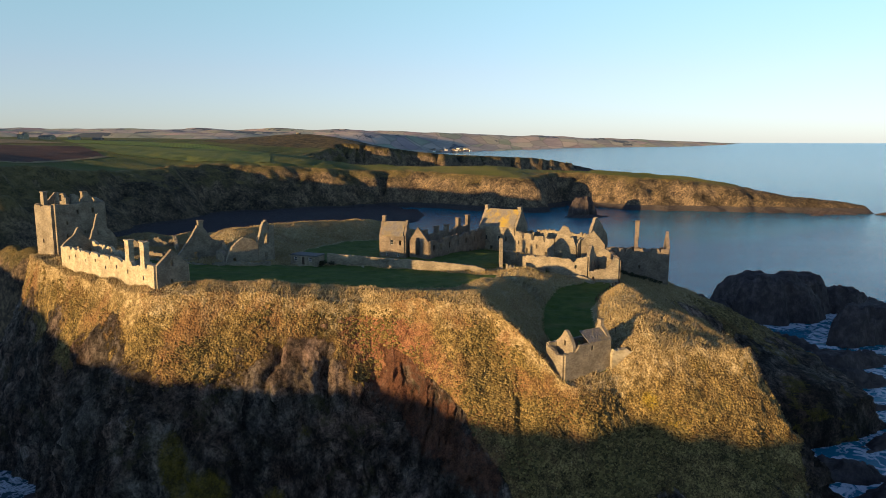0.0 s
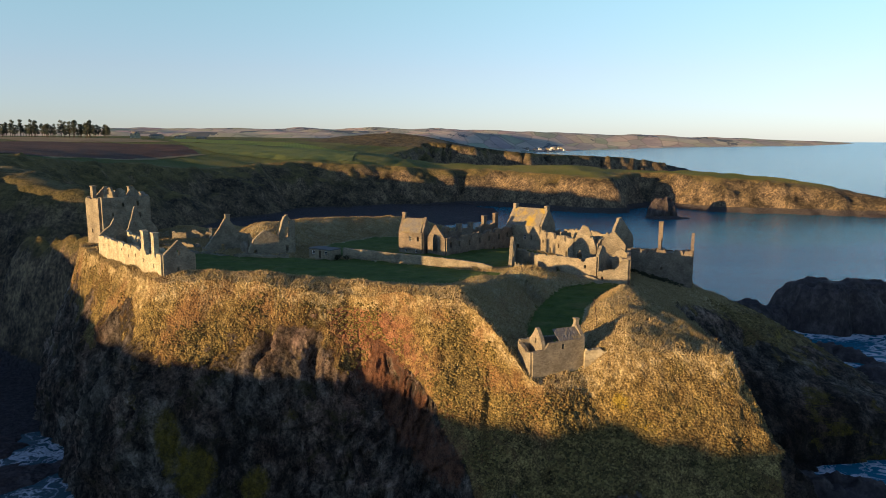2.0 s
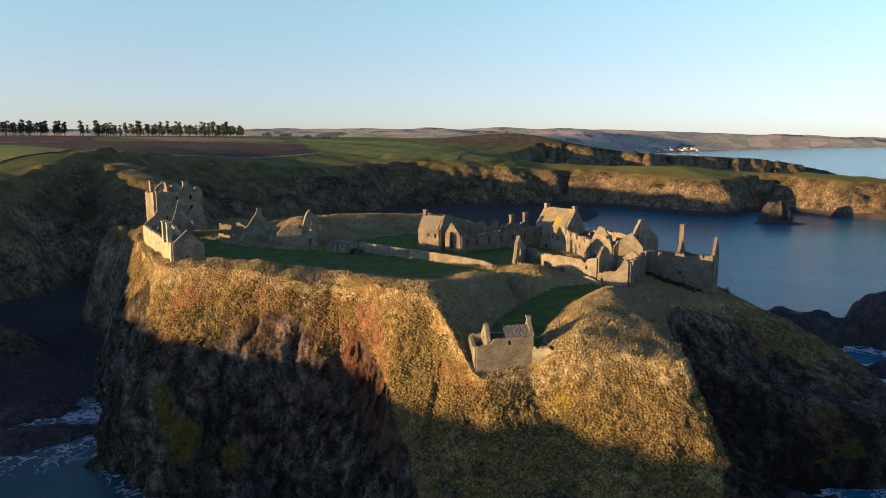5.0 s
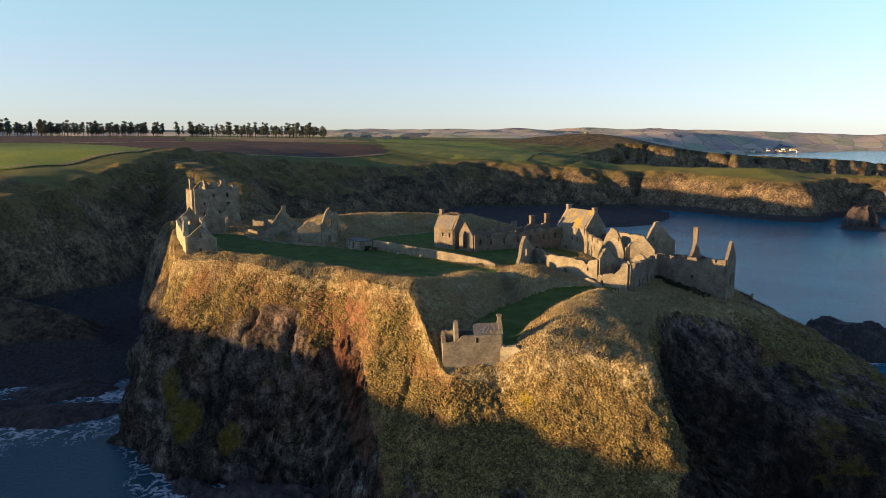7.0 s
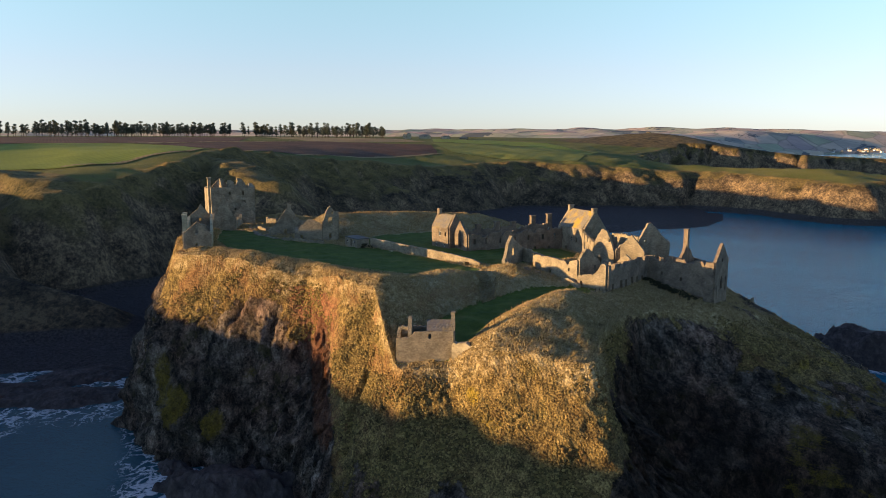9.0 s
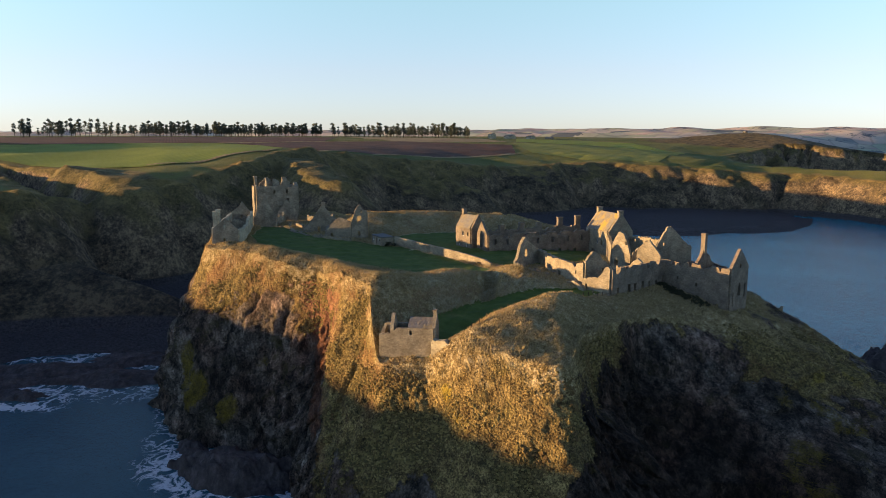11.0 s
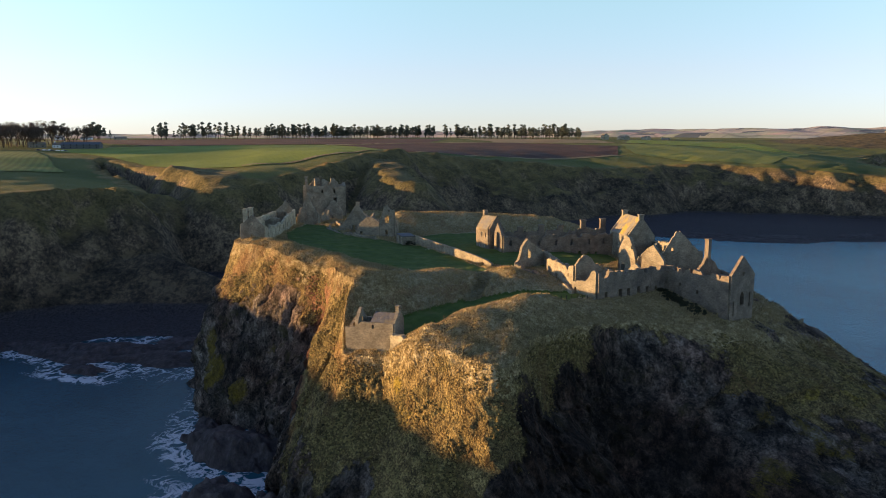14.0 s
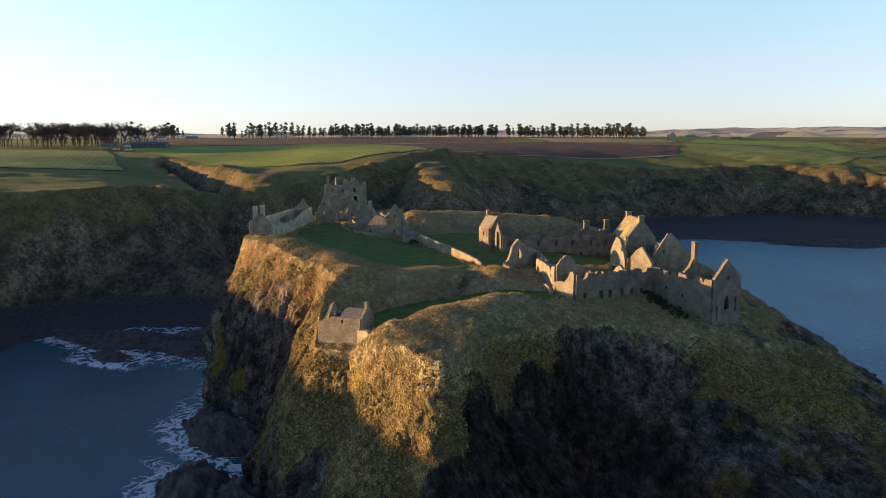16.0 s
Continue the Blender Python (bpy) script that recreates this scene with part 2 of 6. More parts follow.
def make_headland():
    k = Net("headland_ground", 0.95)
    veg, red, gold, lawn, fall = (k.value(v) for v in ("veg", "red", "gold", "lawn", "fall"))
    fine, mid, wide = k.noise(2.6, 6, 0.75), k.noise(0.55, 6, 0.7), k.noise(0.11, 6, 0.7)
    straw = k.ramp(k.mix(0.45, mid, fine), (0.41, (0.14, 0.10, 0.041)), (0.49, (0.29, 0.215, 0.099)), (0.57, (0.55, 0.44, 0.245)))
    scrub = k.ramp(k.mix(0.6, mid, fine), (0.41, (0.038, 0.027, 0.011)), (0.49, (0.142, 0.100, 0.035)), (0.57, (0.34, 0.245, 0.093)))
    olive = k.ramp(fine, (0.40, (0.036, 0.031, 0.011)), (0.60, (0.195, 0.158, 0.05)))
    scrub = k.mix(k.ramp(k.noise(0.19, 5, 0.65), (0.52, 0.0), (0.64, 0.6)), scrub, olive)
    straw = k.mix(k.math("MULTIPLY", k.value("bank"), 0.75), straw, k.ramp(k.mix(0.5, mid, fine), (0.41, (0.20, 0.175, 0.095)), (0.58, (0.50, 0.435, 0.27))))
    grass = k.mix(k.ramp(k.math("ADD", k.math("MULTIPLY", fall, 5.0), k.math("MULTIPLY", k.math("SUBTRACT", wide, 0.5), 2.4)), (0.14, 0.0), (0.5, 1.0)), straw, scrub)
    grass = k.mix(k.ramp(fall, (0.04, 0.0), (0.2, 1.0)), grass, k.mix(1.0, grass, k.ramp(k.noise(0.16, 6, 0.75), (0.40, 0.55), (0.58, 1.15)), "MULTIPLY"))
    rust = k.ramp(k.noise(0.07, 5, 0.65, k.scaled(1.4, 1, 1)), (0.50, 0.0), (0.62, 0.65))
    rust = k.math("MULTIPLY", rust, k.ramp(k.math("MULTIPLY_ADD", k.axis_of(k.pos, 0), 0.02, 0.3), (0.74, 1.0), (0.96, 0.15)))
    grass = k.mix(rust, grass, k.ramp(fine, (0.35, (0.13, 0.062, 0.028)), (0.65, (0.31, 0.165, 0.075))))
    short = k.ramp(k.mix(0.4, k.noise(0.25, 4, 0.6), k.noise(3.0, 4, 0.7)), (0.36, (0.045, 0.082, 0.012)), (0.62, (0.098, 0.138, 0.026)))
    short = k.mix(k.ramp(k.noise(0.12, 5, 0.7), (0.55, 0.0), (0.68, 0.5)), short, (0.18, 0.165, 0.055))
    rock = k.ramp(k.mix(0.36, k.noise(0.36, 8, 0.74, k.scaled(1, 1, 0.55)), k.noise(1.7, 6, 0.75)), (0.41, (0.024, 0.0185, 0.0155)), (0.47, (0.105, 0.084, 0.068)), (0.53, (0.235, 0.193, 0.157)), (0.60, (0.42, 0.355, 0.295)))
    blocks = k.cells(0.42, out="Color", at=k.scaled(1, 1, 0.55))
    rock = k.mix(1.0, rock, k.ramp(k.axis_of(blocks, 0), (0.0, 0.6), (1.0, 1.3)), "MULTIPLY")
    warm = k.ramp(k.noise(0.06, 5, 0.65), (0.45, 0.0), (0.62, 0.6))
    rock = k.mix(warm, rock, k.mix(1.0, rock, (1.25, 0.86, 0.72), "MULTIPLY"))
    specks = k.ramp(k.noise(0.14, 7, 0.75), (0.55, 0.0), (0.64, 0.7))
    rock = k.mix(specks, rock, k.ramp(fine, (0.35, (0.05, 0.042, 0.014)), (0.65, (0.15, 0.125, 0.045))))
    stain = k.ramp(k.noise(0.10, 6, 0.7, k.scaled(1, 1, 0.35), warp=0.4), (0.42, 0.5), (0.58, 1.15))
    rock = k.mix(1.0, rock, stain, "MULTIPLY")
    rock = k.mix(k.math("MULTIPLY", k.value("crack"), 0.75), rock, (0.018, 0.014, 0.012))
    # east face rock multiplied darker: its shade is part of the colour
    rock = k.mix(k.value("east_shade"), rock, k.mix(1.0, rock, (0.42, 0.37, 0.345), "MULTIPLY"))
    soil = k.ramp(k.mix(0.5, mid, fine), (0.42, (0.10, 0.040, 0.025)), (0.58, (0.33, 0.148, 0.085)))
    lichen = k.ramp(k.mix(0.5, mid, fine), (0.42, (0.10, 0.072, 0.009)), (0.58, (0.36, 0.26, 0.03)))
    edge = k.math("ADD", veg, k.math("MULTIPLY", k.math("SUBTRACT", k.noise(0.28, 8, 0.78), 0.5), 2.6))
    col = k.mix(k.ramp(edge, (0.40, 0.0), (0.60, 1.0)), rock, grass)
    cut = k.math("MULTIPLY", k.noise(0.5, 8, 0.75), 1.7)
    col = k.mix(k.ramp(k.math("MULTIPLY", red, cut), (0.42, 0.0), (0.70, 0.85)), col, soil)
    rag = k.math("MULTIPLY", k.noise(0.8, 9, 0.8), 2.0)
    col = k.mix(k.ramp(k.math("MULTIPLY", gold, rag), (0.40, 0.0), (0.66, 0.8)), col, lichen)
    col = k.mix(k.ramp(lawn, (0.35, 0.0), (0.65, 1.0)), col, short)
    leafy = k.mix(0.5, k.noise(1.6, 7, 0.75), k.math("SUBTRACT", 1.0, k.cells(1.9)))
    craggy = k.math("ADD", k.math("MULTIPLY", k.noise(0.55, 10, 0.82, k.scaled(1, 1, 0.7)), 4.0), k.math("MULTIPLY", k.cells(0.8, at=k.scaled(1, 1, 0.6)), 0.9))
    lumps = k.mix(k.ramp(edge, (0.40, 0.0), (0.60, 1.0)), craggy, leafy)
    calm = k.n.new("ShaderNodeBump")
    calm.inputs["Distance"].default_value = 0.75
    k.l.new(k.math("SUBTRACT", 1.0, k.math("MULTIPLY", lawn, 0.9)), calm.inputs["Strength"])
    k.l.new(lumps, calm.inputs["Height"])
    return k.done(col, calm.outputs[0])


mat_headland = make_headland()


def make_mainland():
    k = Net("mainland_ground", 0.95)
    up, z = k.up(), k.axis_of(k.pos, 2)
    shore = k.value("shore")
    field = k.ramp(k.noise(0.012, 4, 0.5), (0.4, (0.085, 0.105, 0.022)), (0.6, (0.15, 0.15, 0.04)))
    rough_grass = k.ramp(k.mix(0.4, k.noise(0.06, 7, 0.72), k.noise(0.6, 6, 0.75)), (0.36, (0.075, 0.066, 0.018)), (0.5, (0.17, 0.13, 0.042)), (0.62, (0.31, 0.215, 0.08)))
    bank = k.ramp(k.mix(0.45, k.noise(0.045, 8, 0.75), k.noise(0.35, 7, 0.75)), (0.41, (0.020, 0.016, 0.011)), (0.5, (0.080, 0.062, 0.038)), (0.58, (0.205, 0.148, 0.079)))
    turfy = k.ramp(k.mix(0.5, k.noise(0.05, 7, 0.7), k.noise(0.5, 7, 0.75)), (0.41, (0.055, 0.050, 0.018)), (0.58, (0.215, 0.165, 0.066)))
    bank = k.mix(k.ramp(k.math("ADD", k.noise(0.014, 5, 0.6), k.math("MULTIPLY", z, 0.010)), (0.86, 0.0), (1.0, 0.9)), bank, turfy)
    cliff = k.ramp(k.mix(0.5, k.noise(0.09, 8, 0.78), k.noise(0.5, 7, 0.75)), (0.41, (0.035, 0.027, 0.021)), (0.5, (0.14, 0.103, 0.066)), (0.58, (0.34, 0.242, 0.135)))
    edge = k.math("ADD", shore, k.math("MULTIPLY", k.noise(0.03, 5), 36.0))
    col = k.mix(k.ramp(k.math("MULTIPLY_ADD", edge, 0.02, 0.3), (0.42, 0.0), (0.55, 1.0)), field, rough_grass)
    steep = k.math("ADD", up, k.math("MULTIPLY", k.math("SUBTRACT", k.noise(0.06, 6, 0.7), 0.5), 0.5))
    col = k.mix(k.ramp(steep, (0.82, 1.0), (0.95, 0.0)), col, bank)
    col = k.mix(k.ramp(k.math("MULTIPLY", z, 0.01), (0.24, 1.0), (0.34, 0.0)), col, bank)
    col = k.mix(k.ramp(steep, (0.52, 1.0), (0.68, 0.0)), col, cliff)
    col = k.mix(k.ramp(k.value("turf"), (0.2, 0.0), (0.7, 1.0)), col, turfy)
    gorse = k.ramp(k.noise(0.09, 8, 0.78), (0.40, (0.026, 0.024, 0.012)), (0.6, (0.15, 0.112, 0.05)))
    col = k.mix(k.ramp(k.math("MULTIPLY", k.value("heath"), k.math("ADD", k.noise(0.02, 5), 0.5)), (0.35, 0.0), (0.5, 1.0)), col, gorse)
    shingle = k.ramp(k.noise(0.8, 6, 0.8), (0.36, (0.026, 0.022, 0.022)), (0.64, (0.10, 0.086, 0.084)))
    col = k.mix(k.ramp(k.math("MULTIPLY", k.math("ADD", z, k.noise(0.1, 4)), 0.1), (0.62, 1.0), (0.72, 0.0)), col, shingle)
    return k.done(col, k.relief(k.mix(0.5, k.noise(0.12, 8, 0.72), k.noise(0.6, 6, 0.7)), 1.0, 3.0))


mat_mainland = make_mainland()


def make_field(name, a, b, turn, period, strength=0.25):
    k = Net(name, 0.95)
    base = k.ramp(k.noise(0.02, 5, 0.6), (0.35, a), (0.65, b))
    w = k.n.new("ShaderNodeTexWave")
    w.inputs["Scale"].default_value, w.inputs["Distortion"].default_value, w.inputs["Detail"].default_value = period, 2.0, 3
    c, s = math.cos(radians(turn)), math.sin(radians(turn))
    d = k.n.new("ShaderNodeVectorMath")
    d.operation = "DOT_PRODUCT"
    d.inputs[1].default_value = (c, s, 0)
    k.l.new(k.pos, d.inputs[0])
    x = k.n.new("ShaderNodeCombineXYZ")
    k.l.new(d.outputs["Value"], x.inputs[0])
    k.l.new(x.outputs[0], w.inputs["Vector"])
    col = k.mix(strength, base, k.mix(1.0, base, k.ramp(w.outputs["Fac"], (0.2, 0.55), (0.8, 1.2)), "MULTIPLY"))
    return k.done(col, k.relief(k.noise(0.5, 5, 0.7), 0.5, 0.6))


mat_pasture = make_field("pasture", (0.155, 0.205, 0.024), (0.215, 0.265, 0.036), 20, 0.05)
mat_pasture_dull = make_field("grazed_pasture", (0.13, 0.165, 0.03), (0.20, 0.215, 0.045), 75, 0.06, 0.3)
mat_plough = make_field("ploughed_soil", (0.075, 0.034, 0.022), (0.135, 0.062, 0.038), 60, 0.08, 0.5)
mat_stubble = make_field("stubble", (0.24, 0.17, 0.08), (0.32, 0.24, 0.11), 60, 0.08, 0.4)


def make_sea():
    k = Net("sea_water", 0.3)
    k.b.inputs["Specular IOR Level"].default_value = 0.12
    k.b.inputs["Specular Tint"].default_value = (0.60, 0.86, 1.0, 1)
    # duller colour for the south-west bay, its shade painted in
    shaded_sea = k.ramp(k.noise(0.02, 4, 0.6), (0.35, (0.022, 0.072, 0.090)), (0.65, (0.032, 0.096, 0.118)))
    # brighter teal stands in for sky reflected on the open water
    lit_sea = k.ramp(k.noise(0.004, 4, 0.6, k.scaled(1, 3, 1)), (0.35, (0.005, 0.165, 0.23)), (0.65, (0.009, 0.22, 0.30)))
    lit_sea = k.mix(k.value("lit_sea"), shaded_sea, lit_sea)
    web = k.math("ABSOLUTE", k.math("SUBTRACT", k.noise(0.17, 5, 0.62, warp=0.6), 0.5))
    fine = k.math("MULTIPLY", k.math("SUBTRACT", k.noise(0.9, 4, 0.7), 0.5), 0.5)
    lace = k.math("ADD", fine, k.math("SUBTRACT", k.value("foam"), k.math("MULTIPLY", web, 5.0)))
    white = k.ramp(lace, (0.26, 0.0), (0.55, 1.0))
    col = k.mix(white, lit_sea, (0.62, 0.64, 0.65))
    waves = k.mix(0.5, k.noise(0.10, 6, 0.65, k.scaled(1, 1.8, 1)), k.noise(0.5, 5, 0.65, k.scaled(1, 1.5, 1)))
    k.l.new(k.ramp(white, (0.0, 0.16), (1.0, 0.8)), k.b.inputs["Roughness"])
    return k.done(col, k.relief(waves, 1.0, 0.55))


mat_sea = make_sea()


def make_hills():
    k = Net("far_hills", 0.95)
    # fields paled and woods blued: distance haze is put into these colours
    c = k.cells(0.012, out="Color", at=k.scaled(1, 0.42, 0.2))
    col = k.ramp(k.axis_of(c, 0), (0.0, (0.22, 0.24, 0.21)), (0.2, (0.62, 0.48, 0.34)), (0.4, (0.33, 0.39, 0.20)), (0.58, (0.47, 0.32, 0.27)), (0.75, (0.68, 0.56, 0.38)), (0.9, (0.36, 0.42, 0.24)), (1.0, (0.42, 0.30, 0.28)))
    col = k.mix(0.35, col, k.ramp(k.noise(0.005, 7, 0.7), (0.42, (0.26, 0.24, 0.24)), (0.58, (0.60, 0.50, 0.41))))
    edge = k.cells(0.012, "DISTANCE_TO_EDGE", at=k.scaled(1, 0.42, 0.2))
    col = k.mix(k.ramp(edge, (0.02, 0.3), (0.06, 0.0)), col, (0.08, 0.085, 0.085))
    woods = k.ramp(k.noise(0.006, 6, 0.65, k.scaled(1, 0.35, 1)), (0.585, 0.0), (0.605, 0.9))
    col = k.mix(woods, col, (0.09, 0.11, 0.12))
    return k.done(col, k.relief(k.noise(0.012, 7, 0.65), 1.0, 3.0))


mat_hills = make_hills()


def make_blades():
    k = Net("dry_grass_blades", 0.9)
    col = k.ramp(k.island(), (0.0, (0.24, 0.178, 0.082)), (0.5, (0.36, 0.275, 0.135)), (1.0, (0.50, 0.395, 0.22)))
    green = k.ramp(k.noise(0.10, 5, 0.7), (0.50, 0.0), (0.64, 0.5))
    col = k.mix(green, col, k.ramp(k.island(), (0.0, (0.10, 0.085, 0.03)), (1.0, (0.24, 0.19, 0.08))))
    return k.done(col)


def make_scrub_mat():
    k = Net("scrub_leaves", 0.9)
    col = k.ramp(k.island(), (0.0, (0.075, 0.06, 0.022)), (0.4, (0.15, 0.115, 0.04)), (0.75, (0.23, 0.172, 0.06)), (1.0, (0.32, 0.24, 0.09)))
    rust = k.ramp(k.noise(0.09, 4, 0.6), (0.5, 0.0), (0.62, 0.6))
    col = k.mix(rust, col, (0.17, 0.095, 0.04))
    return k.done(col, k.relief(k.noise(5, 5, 0.8), 1.0, 0.25))


mat_dry_grass, mat_scrub = make_blades(), make_scrub_mat()
mat_bark = plain("grey_bark", (0.09, 0.07, 0.055), 0.9)
# needle green made lighter to include the haze over the far belt
mat_needles = plain("pine_needles", (0.13, 0.15, 0.115), 0.9)
mat_twigs = plain("bare_twigs", (0.15, 0.118, 0.09), 0.9)
mat_bramble = plain("bramble_leaves", (0.045, 0.045, 0.022), 0.8)

# ---- the headland ----
CENTRE = (-10.0, 190.0)
RIM = [(-123, 206, 50.5), (-109, 189, 52), (-98, 178, 52.5), (-80, 162, 52.5), (-63, 148, 53.5), (-45, 151, 53.5), (-30, 152, 52), (-19, 156, 47), (-6, 152, 51), (9, 149, 51),
       (18, 140, 46), (26, 134, 36.5), (36, 139.5, 37), (46, 141, 42), (56, 143, 42), (65.5, 144.5, 40.5), (66.5, 148, 41), (63.5, 155, 42), (61, 163, 43.5), (60, 180, 43.5), (62, 195, 42),
       (70, 208, 39.5), (79, 222, 36.2), (83, 236, 33.8), (83, 248, 32.6)]
RIM += [(79, 257, 33), (66, 265, 37), (52, 270, 41), (35, 274, 46), (10, 278, 48), (-20, 282, 49), (-50, 276, 51), (-80, 262, 52), (-105, 245, 51), (-121, 228, 50)]
MIDDLE = [(-130, 204), (-114, 184), (-98, 169), (-80, 149), (-62, 136), (-45, 140.5), (-27, 147), (-16, 149.5), (-5, 145.5), (6, 133.5), (18, 131), (28, 131), (41, 136), (52, 134),
          (62, 135.5), (72.5, 136.5), (74, 140), (70, 151), (64, 162), (62, 175), (65, 190), (82, 203), (96, 212), (101, 232), (96, 252), (86, 268), (68, 280), (54, 286), (35, 290), (0, 294), (-30, 294),
          (-60, 290), (-90, 276), (-114, 252), (-128, 228)]
LOWER = [(-135, 203), (-117, 180), (-99, 164), (-80, 144.5), (-61, 132.5), (-43, 133), (-28, 140), (-15, 141), (-3, 134), (8, 126), (22, 121), (34, 119), (46, 119), (60, 121),
         (74, 127), (82, 138), (85, 150), (81, 163), (78, 175), (90, 187), (111, 193), (127, 202), (131, 230), (120, 257), (104, 280), (90, 292), (68, 298), (38, 304), (0, 308), (-30, 308),
         (-62, 304), (-95, 290), (-120, 262), (-133, 230)]
LAWN_LINE = [(28, 132, 38.2), (30, 140, 39.6), (30, 146, 41.5), (29, 158, 43.2), (31, 172, 44.6), (37, 186, 45.6), (46, 194, 46.0)]
TRENCH = [(27.5, 173.5, 44.2), (24.6, 177.6, 44.6), (20.3, 185.8, 46.6), (17, 189.5, 48.4)]


SCAR = [(-21, 157, 0), (-16.5, 153.5, 0), (-8.5, 147.6, 0), (-2, 141, 0), (4, 133.5, 0), (9.5, 128.5, 0)]


def bump(X, Y, x, y, sx, sy, h, turn=0.0):
    c, s = math.cos(radians(turn)), math.sin(radians(turn))
    u, v = (X - x) * c + (Y - y) * s, -(X - x) * s + (Y - y) * c
    return h * np.exp(-(u / sx) ** 2 - (v / sy) ** 2)


def top_height(X, Y):
    """Height of the headland's top."""
    z = np.interp(X, [-125, -75, -50, -15, 15, 45, 55, 80], [53.0, 52.3, 51.2, 49.6, 48.9, 46.4, 44.6, 38.2])
    z = z - 0.085 * np.maximum(Y - 232, 0) * smooth(-20, 10, X)
    d, (h,) = seg_dist(X, Y, [(-102, 182, 0.8), (-80, 164, 1.8), (-62, 152, 2.8), (-45, 156, 3.6), (-28, 158, 2.8), (-14, 158, 2.4), (0, 153, 3.2), (9, 151, 3.6), (17, 145, 1.0)])
    z = z + h * np.exp(-(d / 8.5) ** 2)
    d, (h,) = seg_dist(X, Y, [(-70, 225, 5.0), (-54, 243, 6.5), (-32, 266, 5.5), (-16, 281, 4.0)])
    z = z + h * np.exp(-(d / 7.5) ** 2)
    z = z + bump(X, Y, -62, 222, 9, 5, 3.8, 20) + bump(X, Y, -100, 232, 12, 8, 2.0)
    z = z + bump(X, Y, 46, 176, 7, 11, 3.2, 10) + bump(X, Y, 58, 158, 8, 8, 1.2) + bump(X, Y, 47, 158, 7, 5, 1.5)
    d, (h,) = seg_dist(X, Y, [(9, 151, 0), (10, 163, 1.8), (11, 180, 1.6)])
    z = z + h * np.exp(-(d / 6.0) ** 2) - bump(X, Y, -41, 202.5, 9, 6, 0.7)
    d, (floor,) = seg_dist(X, Y, LAWN_LINE)
    z = np.minimum(z, floor + np.maximum(d - 5.5, 0) * 0.62)
    z = z + bump(X, Y, 23.5, 194, 6.5, 4.6, 2.9, -15)
    d, (floor,) = seg_dist(X, Y, TRENCH)
    z = np.minimum(z, floor + np.maximum(d - 1.7, 0) * 1.9)
    return z


